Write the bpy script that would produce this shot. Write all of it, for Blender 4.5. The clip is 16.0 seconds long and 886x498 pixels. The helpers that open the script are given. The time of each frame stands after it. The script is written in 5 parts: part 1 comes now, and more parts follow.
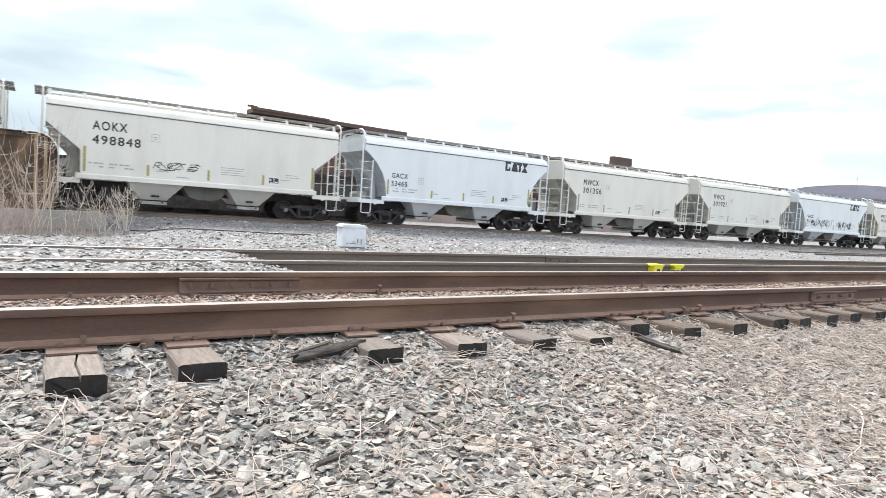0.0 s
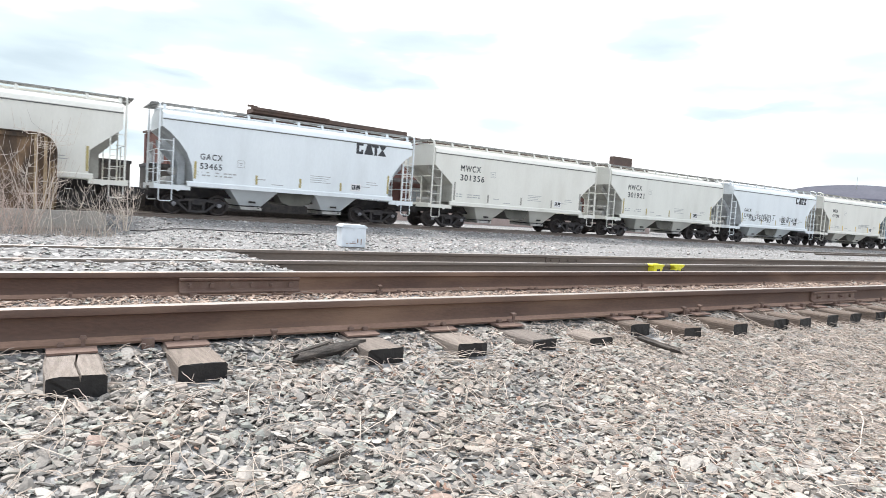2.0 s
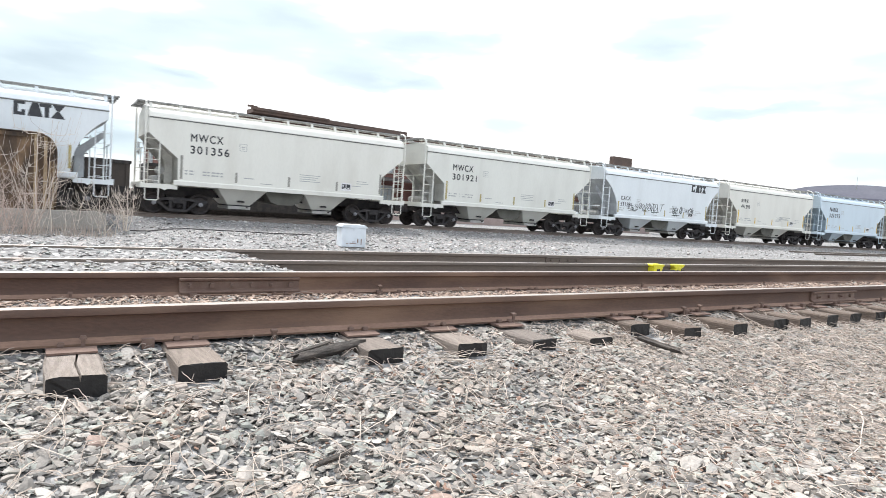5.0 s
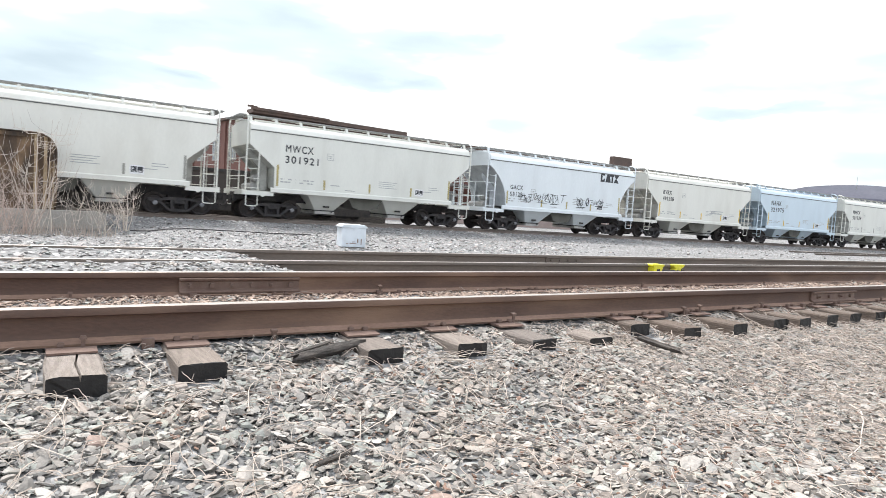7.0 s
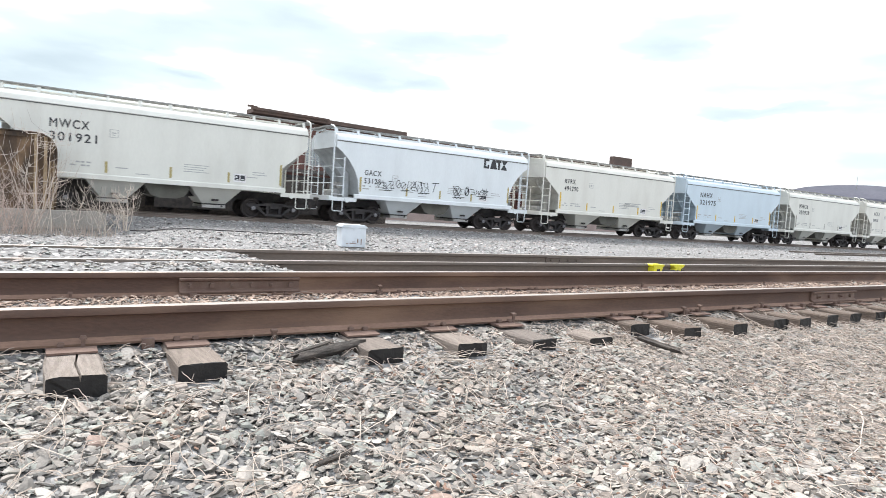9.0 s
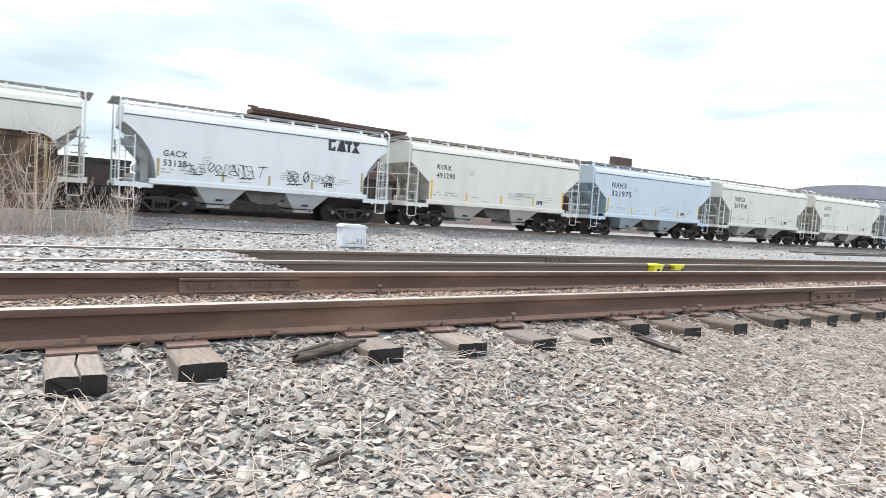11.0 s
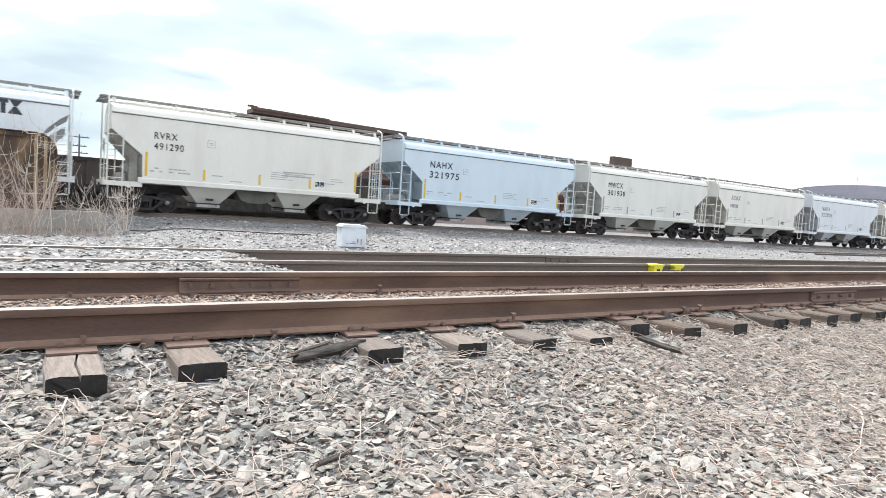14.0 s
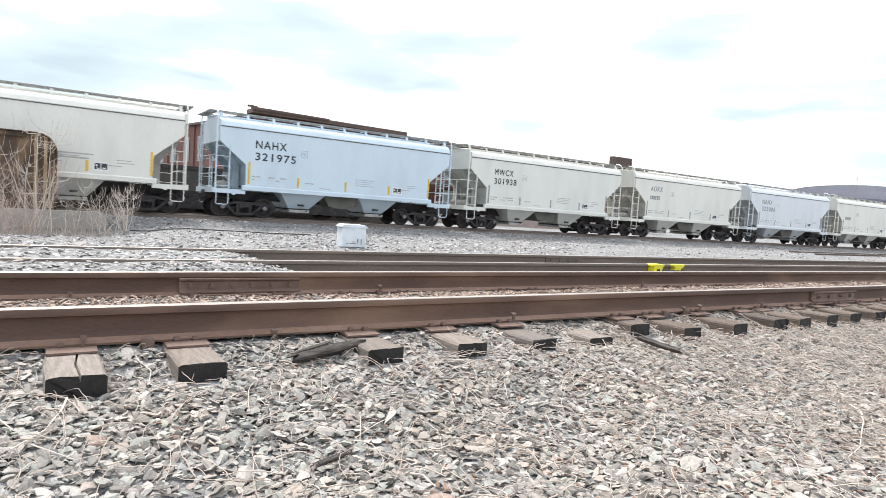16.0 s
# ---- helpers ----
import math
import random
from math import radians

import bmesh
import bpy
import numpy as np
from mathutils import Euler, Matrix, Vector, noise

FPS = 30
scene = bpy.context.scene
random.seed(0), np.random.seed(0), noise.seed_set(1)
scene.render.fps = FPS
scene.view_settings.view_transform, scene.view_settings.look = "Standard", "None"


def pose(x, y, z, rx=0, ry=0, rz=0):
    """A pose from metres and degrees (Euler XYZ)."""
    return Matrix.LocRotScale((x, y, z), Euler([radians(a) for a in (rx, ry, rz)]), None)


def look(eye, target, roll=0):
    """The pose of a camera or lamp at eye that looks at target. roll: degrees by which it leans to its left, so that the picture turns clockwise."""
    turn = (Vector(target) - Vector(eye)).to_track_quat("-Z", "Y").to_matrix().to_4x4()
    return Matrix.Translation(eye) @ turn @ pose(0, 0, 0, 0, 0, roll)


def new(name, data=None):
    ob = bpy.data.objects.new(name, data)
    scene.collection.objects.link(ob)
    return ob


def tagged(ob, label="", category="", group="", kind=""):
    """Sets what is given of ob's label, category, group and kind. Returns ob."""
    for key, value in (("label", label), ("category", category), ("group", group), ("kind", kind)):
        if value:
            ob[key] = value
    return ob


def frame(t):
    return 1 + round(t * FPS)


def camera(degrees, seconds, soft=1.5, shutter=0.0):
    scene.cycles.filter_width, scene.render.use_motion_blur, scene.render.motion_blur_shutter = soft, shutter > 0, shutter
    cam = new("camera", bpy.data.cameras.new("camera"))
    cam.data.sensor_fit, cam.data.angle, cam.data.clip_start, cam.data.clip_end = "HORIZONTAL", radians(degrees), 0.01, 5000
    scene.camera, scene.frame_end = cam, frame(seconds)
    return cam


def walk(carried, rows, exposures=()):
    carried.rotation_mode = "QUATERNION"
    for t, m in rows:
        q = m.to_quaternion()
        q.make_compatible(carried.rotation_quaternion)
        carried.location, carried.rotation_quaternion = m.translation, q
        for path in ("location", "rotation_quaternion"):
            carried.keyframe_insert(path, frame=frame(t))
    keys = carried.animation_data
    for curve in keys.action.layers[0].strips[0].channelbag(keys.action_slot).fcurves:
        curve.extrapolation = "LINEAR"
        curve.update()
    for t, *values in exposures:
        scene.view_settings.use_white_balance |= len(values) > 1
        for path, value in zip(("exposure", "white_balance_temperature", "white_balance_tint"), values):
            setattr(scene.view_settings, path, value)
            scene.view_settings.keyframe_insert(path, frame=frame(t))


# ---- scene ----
cam = camera(70.47, 16.0, soft=0.8, shutter=0.4)
EYE = Vector((0.0, 0.0, 0.808))
GAZE = EYE + Vector((0.5440, 0.8366, -0.0630)) * 10
STAND = look(EYE, GAZE, 3.676)
walk(cam, [(0.0, STAND), (16.0, STAND)], exposures=[(0.0, 1.02), (16.0, 1.02)])

# ---- world and light: bright overcast ----
SUN_EL, SUN_AZ = radians(58), radians(350)   # azimuth clockwise from +Y
world = bpy.data.worlds.new("overcast_sky")
scene.world = world
world.use_nodes = True
wn, wl = world.node_tree.nodes, world.node_tree.links
wn.clear()
sky_tex = wn.new("ShaderNodeTexSky")
sky_tex.sky_type, sky_tex.sun_disc = "NISHITA", False
sky_tex.sun_elevation, sky_tex.sun_rotation = SUN_EL, SUN_AZ
sky_tex.dust_density, sky_tex.air_density = 3.0, 1.0
bg_sky, bg_veil = wn.new("ShaderNodeBackground"), wn.new("ShaderNodeBackground")
bg_sky.inputs["Strength"].default_value = 0.05
bg_veil.inputs["Color"].default_value = (0.92, 0.965, 1.0, 1)
bg_veil.inputs["Strength"].default_value = 0.64
add_sky, w_out = wn.new("ShaderNodeAddShader"), wn.new("ShaderNodeOutputWorld")
wl.new(sky_tex.outputs[0], bg_sky.inputs["Color"])
wl.new(bg_sky.outputs[0], add_sky.inputs[0])
wl.new(bg_veil.outputs[0], add_sky.inputs[1])
wl.new(add_sky.outputs[0], w_out.inputs["Surface"])

sun_data = bpy.data.lights.new("sun", "SUN")
sun_data.energy, sun_data.angle, sun_data.color = 2.65, radians(16), (1.0, 0.98, 0.95)
sun = new("sun", sun_data)
SUN_DIR = Vector((math.sin(SUN_AZ) * math.cos(SUN_EL), math.cos(SUN_AZ) * math.cos(SUN_EL), math.sin(SUN_EL)))
sun.matrix_world = look(SUN_DIR * 60, (0, 0, 0))


# ---- materials ----
def mat(name, base, other=None, rough=0.7, metal=0.0, scale=6.0, fine=60.0, bump=0.2, mix=0.6,
        stain=None, stain_scale=1.5, stain_amount=0.0, coat=0.0, island=0.0, stretch=(1, 1, 1), rand=0.0, lo=0.4, hi=0.65, grainy=0.7, palette=()):
    """Two-scale procedural surface: base and other mixed by noise, grain, stains and bump."""
    m = bpy.data.materials.new(name)
    m.use_nodes = True
    n, l = m.node_tree.nodes, m.node_tree.links
    b = n["Principled BSDF"]
    other = other or tuple(c * 0.75 for c in base)
    co, mp = n.new("ShaderNodeTexCoord"), n.new("ShaderNodeMapping")
    mp.inputs["Scale"].default_value = stretch
    l.new(co.outputs["Object"], mp.inputs["Vector"])

    def noise_tex(s, detail=5.0):
        t = n.new("ShaderNodeTexNoise")
        t.inputs["Scale"].default_value, t.inputs["Detail"].default_value = s, detail
        l.new(mp.outputs[0], t.inputs["Vector"])
        return t.outputs["Fac"]

    def ramp(src, a, c):
        r = n.new("ShaderNodeMapRange")
        r.inputs["From Min"].default_value, r.inputs["From Max"].default_value = a, c
        l.new(src, r.inputs["Value"])
        return r.outputs[0]

    def blend(fac, a, c, kind="MIX"):
        x = n.new("ShaderNodeMix")
        x.data_type, x.blend_type = "RGBA", kind
        for sock, v in (("Factor", fac), ("A", a), ("B", c)):
            s = [i for i in x.inputs if i.name == sock and i.enabled][0]
            if isinstance(v, bpy.types.NodeSocket):
                l.new(v, s)
            elif sock == "Factor":
                s.default_value = v
            else:
                s.default_value = (*v, 1) if len(v) == 3 else v
        return [o for o in x.outputs if o.enabled][0]

    big, small = noise_tex(scale), noise_tex(fine, 8.0)
    fac = n.new("ShaderNodeMath")
    fac.operation = "MULTIPLY"
    l.new(ramp(big, lo, hi), fac.inputs[0])
    fac.inputs[1].default_value = mix
    col = blend(fac.outputs[0], base, other)
    grain = blend(ramp(small, 0.3, 0.7), (0.72, 0.72, 0.72), (1.18, 1.18, 1.18))
    col = blend(grainy, col, grain, "MULTIPLY")
    if stain_amount:
        sf = n.new("ShaderNodeMath")
        sf.operation = "MULTIPLY"
        l.new(ramp(noise_tex(stain_scale, 9.0), 0.5, 0.72), sf.inputs[0])
        sf.inputs[1].default_value = stain_amount
        col = blend(sf.outputs[0], col, stain)
    if island or rand:
        src = n.new("ShaderNodeNewGeometry").outputs["Random Per Island"] if island else n.new("ShaderNodeObjectInfo").outputs["Random"]
        cr = n.new("ShaderNodeValToRGB")
        k = island or rand
        cr.color_ramp.elements[0].color = (1 - k, 1 - k, 1 - k * 0.95, 1)
        cr.color_ramp.elements[1].color = (1 + k * 0.7, 1 + k * 0.66, 1 + k * 0.6, 1)
        e = cr.color_ramp.elements.new(0.5)
        e.color = (1.03, 0.98, 0.93, 1)
        if palette:
            cr.color_ramp.interpolation = "CONSTANT"
            while len(cr.color_ramp.elements) > 1:
                cr.color_ramp.elements.remove(cr.color_ramp.elements[0])
            for k, c in enumerate(palette):
                e = cr.color_ramp.elements[0] if k == 0 else cr.color_ramp.elements.new(k / len(palette))
                e.position, e.color = k / len(palette), (*c, 1)
        l.new(src, cr.inputs[0])
        col = blend(1.0, col, cr.outputs[0], "MULTIPLY")
    l.new(col, b.inputs["Base Color"])
    rr = n.new("ShaderNodeMapRange")
    rr.inputs["To Min"].default_value, rr.inputs["To Max"].default_value = max(rough - 0.12, 0.05), min(rough + 0.12, 1)
    l.new(small, rr.inputs["Value"])
    l.new(rr.outputs[0], b.inputs["Roughness"])
    b.inputs["Metallic"].default_value = metal
    b.inputs["Coat Weight"].default_value = coat
    if bump:
        bp = n.new("ShaderNodeBump")
        bp.inputs["Strength"].default_value, bp.inputs["Distance"].default_value = bump, 0.6 / fine
        l.new(small, bp.inputs["Height"])
        l.new(bp.outputs[0], b.inputs["Normal"])
    return m


CREAM = mat("cream_car_paint", (0.71, 0.70, 0.645), (0.655, 0.645, 0.59), 0.5, scale=0.8, fine=25, bump=0.03, grainy=0.12, stain=(0.36, 0.31, 0.25), stain_scale=1.1, stain_amount=0.16, stretch=(1, 1, 0.25))
GREYCREAM = mat("grey_cream_car_paint", (0.69, 0.69, 0.64), (0.63, 0.63, 0.585), 0.5, scale=0.8, fine=25, bump=0.03, grainy=0.12, stain=(0.34, 0.31, 0.27), stain_scale=1.2, stain_amount=0.16, stretch=(1, 1, 0.25))
PALE = mat("pale_blue_white_car_paint", (0.71, 0.75, 0.77), (0.665, 0.705, 0.73), 0.45, scale=0.8, fine=25, bump=0.03, grainy=0.12, stain=(0.36, 0.36, 0.36), stain_scale=1.1, stain_amount=0.14, stretch=(1, 1, 0.25))
BLUE = mat("light_blue_car_paint", (0.56, 0.655, 0.725), (0.52, 0.61, 0.68), 0.45, scale=0.8, fine=25, bump=0.03, grainy=0.12, stain=(0.32, 0.36, 0.38), stain_scale=1.1, stain_amount=0.14, stretch=(1, 1, 0.25))
SILVER = mat("pale_grey_car_paint", (0.64, 0.67, 0.70), (0.6, 0.63, 0.66), 0.45, scale=0.8, fine=25, bump=0.03, grainy=0.12, stain=(0.36, 0.36, 0.36), stain_scale=1.1, stain_amount=0.16, stretch=(1, 1, 0.25))
TRUCK = mat("dark_dusty_cast_steel", (0.03, 0.028, 0.03), (0.075, 0.064, 0.06), 0.75, 0.1, scale=5, fine=40, bump=0.3)
TRAYSTEEL = mat("dusty_pale_steel", (0.5, 0.49, 0.47), (0.3, 0.29, 0.275), 0.7, 0.1, scale=3, fine=40, bump=0.1)
DARKSLOPE = mat("dark_olive_slope_paint", (0.13, 0.128, 0.11), (0.07, 0.066, 0.058), 0.8, scale=1.5, fine=30, bump=0.1)
WHEEL = mat("rusty_wheel_steel", (0.035, 0.03, 0.03), (0.075, 0.056, 0.048), 0.65, 0.2, scale=6, fine=50, bump=0.15)
BEARING = mat("worn_bearing_cap", (0.28, 0.28, 0.30), (0.15, 0.14, 0.14), 0.5, 0.5, scale=8, fine=60)
GRATING = mat("galvanised_grating", (0.33, 0.33, 0.32), (0.22, 0.21, 0.2), 0.55, 0.5, scale=5, fine=60, bump=0.3)
BLACK = mat("black_stencil_paint", (0.03, 0.032, 0.038), (0.05, 0.05, 0.055), 0.6, bump=0.0)
FADED = mat("faded_grey_stencil", (0.40, 0.405, 0.40), (0.34, 0.345, 0.34), 0.6, bump=0.0)
# darker copies of the car paints: shade under the car ends put into colour
SHADED_PAINT = {n: mat("shaded_copy_of_" + n + "_paint", tuple(v * 0.7 for v in c), tuple(v * 0.42 for v in c), 0.75, scale=1.6, fine=25, bump=0.08, grainy=0.4) for n, c in
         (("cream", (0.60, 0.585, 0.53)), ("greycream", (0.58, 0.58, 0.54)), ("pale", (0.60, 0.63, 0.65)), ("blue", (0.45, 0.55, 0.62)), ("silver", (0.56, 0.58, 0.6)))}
WHITE = mat("white_paint", (0.75, 0.75, 0.75), (0.65, 0.65, 0.65), 0.5, bump=0.0)
INKFADED = mat("faded_black_stencil", (0.24, 0.245, 0.25), (0.3, 0.305, 0.31), 0.6, bump=0.0)
SEAM = mat("dark_dirty_seam", (0.13, 0.13, 0.125), (0.2, 0.2, 0.19), 0.7, bump=0.0)
STIFF = mat("ochre_rust_steel", (0.46, 0.35, 0.22), (0.26, 0.175, 0.10), 0.8, 0.15, scale=4, fine=40, bump=0.3)
YELLOW = mat("yellow_reflective_strip", (0.72, 0.46, 0.02), (0.6, 0.4, 0.05), 0.4, bump=0.05)
OLDYELLOW = mat("dirty_yellow_strip", (0.42, 0.34, 0.12), (0.33, 0.29, 0.16), 0.5, bump=0.05)
GREYSTRIP = mat("dirt_grey_strip", (0.30, 0.29, 0.26), (0.24, 0.23, 0.2), 0.5, bump=0.05)
RUST_RAIL = mat("rusty_rail_steel", (0.082, 0.046, 0.034), (0.16, 0.094, 0.064), 0.72, 0.1, scale=2.6, fine=80, bump=0.35, stain=(0.24, 0.15, 0.10), stain_scale=3, stain_amount=0.6, stretch=(0.3, 1, 1))
RAIL_TOP = mat("worn_rail_head", (0.48, 0.43, 0.39), (0.36, 0.29, 0.245), 0.38, 0.6, scale=3, fine=40, bump=0.06, stretch=(0.15, 1, 1))
RAIL_DUST = mat("dusty_rail_foot", (0.27, 0.175, 0.13), (0.17, 0.1, 0.07), 0.9, 0.0, scale=4, fine=70, bump=0.3, stretch=(0.4, 1, 1))
DARK_RAIL = mat("dark_weathered_rail", (0.145, 0.12, 0.102), (0.205, 0.165, 0.138), 0.7, 0.3, scale=3, fine=60, bump=0.2, stretch=(0.3, 1, 1))
FAR_RAIL = mat("dusty_brown_rail", (0.235, 0.195, 0.17), (0.16, 0.125, 0.105), 0.8, 0.05, scale=1.5, fine=40, bump=0.2, stretch=(0.3, 1, 1))
RUST_PLATE = mat("rusty_tie_plate", (0.155, 0.10, 0.08), (0.22, 0.155, 0.125), 0.8, 0.15, scale=9, fine=90, bump=0.35)
TIE = mat("weathered_tie_wood", (0.24, 0.208, 0.185), (0.13, 0.108, 0.092), 0.85, scale=8, fine=45, bump=0.7, stretch=(6, 0.7, 6), rand=0.25)
OLD_TIE = mat("dark_brown_old_tie_wood", (0.15, 0.118, 0.098), (0.075, 0.058, 0.048), 0.9, scale=8, fine=45, bump=0.8, stretch=(6, 0.7, 6), rand=0.25)
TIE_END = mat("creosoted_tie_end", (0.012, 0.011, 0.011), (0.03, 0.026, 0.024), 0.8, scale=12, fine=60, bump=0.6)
SPLINTER = mat("rotten_black_wood", (0.04, 0.034, 0.03), (0.13, 0.11, 0.095), 0.85, scale=9, fine=60, bump=0.8, stretch=(1, 5, 5))
GRAVEL = mat("grey_ballast_stone", (0.345, 0.333, 0.318), (0.26, 0.257, 0.25), 0.85, scale=14, fine=90, bump=0.5, island=0.62, palette=((1.0, 0.94, 0.89), (0.62, 0.60, 0.58), (0.95, 0.99, 0.93), (1.2, 1.17, 1.12), (0.8, 0.76, 0.72), (1.06, 0.93, 0.85), (0.86, 0.9, 0.86), (1.26, 1.22, 1.17), (0.72, 0.68, 0.64), (1.1, 1.05, 1.0), (0.5, 0.48, 0.46), (0.92, 0.86, 0.82)), stain=(0.40, 0.345, 0.29), stain_scale=2.0, stain_amount=0.4)
FARGRAVEL = mat("pale_grey_ballast", (0.405, 0.4, 0.402), (0.31, 0.31, 0.316), 0.9, scale=7, fine=60, bump=0.5, island=0.6, palette=((1.0, 0.94, 0.89), (0.62, 0.60, 0.58), (0.95, 0.99, 0.93), (1.2, 1.17, 1.12), (0.8, 0.76, 0.72), (1.06, 0.93, 0.85), (0.86, 0.9, 0.86), (1.26, 1.22, 1.17), (0.72, 0.68, 0.64), (1.1, 1.05, 1.0), (0.5, 0.48, 0.46), (0.92, 0.86, 0.82)))
BARK = mat("red_brown_bark_flake", (0.23, 0.15, 0.115), (0.14, 0.095, 0.075), 0.9, scale=12, fine=80, bump=0.5, island=0.4)
RAILCHIP = mat("rust_stained_ballast_chip", (0.34, 0.265, 0.22), (0.25, 0.185, 0.15), 0.9, scale=10, fine=80, bump=0.5, island=0.5)
STRAW = mat("dry_straw", (0.45, 0.395, 0.35), (0.33, 0.28, 0.245), 0.85, scale=4, fine=40, bump=0.1, island=0.35)
TWIG = mat("pale_bare_twig", (0.60, 0.55, 0.50), (0.45, 0.40, 0.36), 0.85, scale=4, fine=40, bump=0.1, island=0.3)
REDTWIG = mat("reddish_bare_twig", (0.50, 0.41, 0.37), (0.36, 0.29, 0.25), 0.85, scale=4, fine=40, bump=0.1, island=0.3)
# pole colour lifted to purple-grey, with the haze of its distance in it
POLEWOOD = mat("hazed_pole_wood", (0.15, 0.14, 0.15), (0.10, 0.095, 0.1), 0.9, scale=2, fine=30, bump=0.3)
GIRDER = mat("rusty_girder_steel", (0.125, 0.08, 0.05), (0.042, 0.031, 0.025), 0.85, 0.0, mix=0.9, scale=2.2, fine=24, bump=0.4, stain=(0.34, 0.22, 0.12), stain_scale=1.6, stain_amount=0.7, stretch=(1, 1, 0.6))
CONCRETE = mat("weathered_concrete", (0.40, 0.38, 0.35), (0.31, 0.29, 0.265), 0.9, scale=1.5, fine=30, bump=0.35, stain=(0.24, 0.21, 0.18), stain_scale=1.0, stain_amount=0.5)
BOXPAINT = mat("chalky_white_box_paint", (0.66, 0.70, 0.74), (0.58, 0.62, 0.66), 0.5, scale=3, fine=40, bump=0.02, grainy=0.12, stain=(0.48, 0.46, 0.42), stain_scale=3, stain_amount=0.25)
LIME = mat("bright_yellow_paint", (0.70, 0.64, 0.03), (0.6, 0.52, 0.05), 0.45, scale=9, fine=60, bump=0.1)
BRICK = mat("red_brown_brick", (0.17, 0.085, 0.072), (0.13, 0.07, 0.06), 0.9, scale=3, fine=20, bump=0.3, rand=0.15)
DOCK = mat("dusty_pink_concrete", (0.40, 0.31, 0.28), (0.30, 0.235, 0.215), 0.9, scale=0.6, fine=12, bump=0.2, stain=(0.2, 0.16, 0.15), stain_scale=0.5, stain_amount=0.4)
ROOFING = mat("dark_rusty_roofing", (0.115, 0.075, 0.06), (0.07, 0.055, 0.05), 0.8, scale=0.8, fine=12, bump=0.3)
GLASS = mat("dusty_window_pane", (0.30, 0.34, 0.36), (0.45, 0.46, 0.45), 0.25, scale=1.5, fine=20, bump=0.02)
FRAMEPAINT = mat("pale_window_frame", (0.42, 0.41, 0.4), None, 0.6)
HILL = mat("bare_wooded_hillside", (0.075, 0.078, 0.105), (0.11, 0.11, 0.14), 1.0, scale=0.012, fine=0.15, bump=0.0)
GREENSTEEL = mat("dark_grimy_steel", (0.07, 0.058, 0.052), (0.045, 0.04, 0.038), 0.7, scale=2, fine=30)


def gravel_ground_material():
    """Packed gravel: pebble cells with their own tone, over dusty soil."""
    m = bpy.data.materials.new("packed_gravel_ground")
    m.use_nodes = True
    n, l = m.node_tree.nodes, m.node_tree.links
    b = n["Principled BSDF"]
    co = n.new("ShaderNodeTexCoord")
    cells, dirt, broad = n.new("ShaderNodeTexVoronoi"), n.new("ShaderNodeTexNoise"), n.new("ShaderNodeTexNoise")
    cells.inputs["Scale"].default_value = 19.0
    dirt.inputs["Scale"].default_value, dirt.inputs["Detail"].default_value = 60.0, 8.0
    broad.inputs["Scale"].default_value, broad.inputs["Detail"].default_value = 0.7, 6.0
    for t in (cells, dirt, broad):
        l.new(co.outputs["Object"], t.inputs["Vector"])
    sep, tone = n.new("ShaderNodeSeparateColor"), n.new("ShaderNodeValToRGB")
    l.new(cells.outputs["Color"], sep.inputs[0])
    tone.color_ramp.elements[0].color, tone.color_ramp.elements[1].color = (0.135, 0.131, 0.13, 1), (0.455, 0.45, 0.445, 1)
    mid = tone.color_ramp.elements.new(0.55)
    mid.color = (0.275, 0.27, 0.268, 1)
    l.new(sep.outputs[0], tone.inputs[0])
    mixes = []
    for kind, fac, src in (("MULTIPLY", 0.5, dirt), ("OVERLAY", 0.35, broad)):
        x = n.new("ShaderNodeMix")
        x.data_type, x.blend_type = "RGBA", kind
        ins = [i for i in x.inputs if i.enabled]
        ins[0].default_value = fac
        l.new(mixes[-1] if mixes else tone.outputs[0], ins[1])
        l.new(src.outputs["Fac"], ins[2])
        mixes.append([o for o in x.outputs if o.enabled][0])
    l.new(mixes[-1], b.inputs["Base Color"])
    b.inputs["Roughness"].default_value = 0.95
    bump, fine = n.new("ShaderNodeBump"), n.new("ShaderNodeBump")
    bump.inputs["Strength"].default_value, bump.inputs["Distance"].default_value, bump.invert = 1.0, 0.03, True
    fine.inputs["Strength"].default_value, fine.inputs["Distance"].default_value = 0.6, 0.008
    l.new(cells.outputs["Distance"], bump.inputs["Height"])
    l.new(dirt.outputs["Fac"], fine.inputs["Height"])
    l.new(bump.outputs[0], fine.inputs["Normal"])
    l.new(fine.outputs[0], b.inputs["Normal"])
    return m


GROUND = gravel_ground_material()


BREAKS = [(-0.4, 9.6, 7.5, 1.7, 0.8), (8.5, 9.6, 3.2, 0.8, 0.5), (3.0, 12.8, 11.0, 2.0, 0.5), (26.0, 10.7, 5.0, 0.9, 0.62), (29.5, 14.3, 8.5, 1.5, 0.55), (15.4, 15.2, 6.0, 1.4, 0.3), (49.9, 14.0, 5.0, 0.9, 0.42), (53.8, 16.6, 5.0, 1.6, 0.28), (56.8, 9.4, 4.2, 0.6, 0.55), (-1.6, 5.5, 6.0, 2.6, 0.6), (5.0, 3.6, 9.0, 1.6, 0.5)]


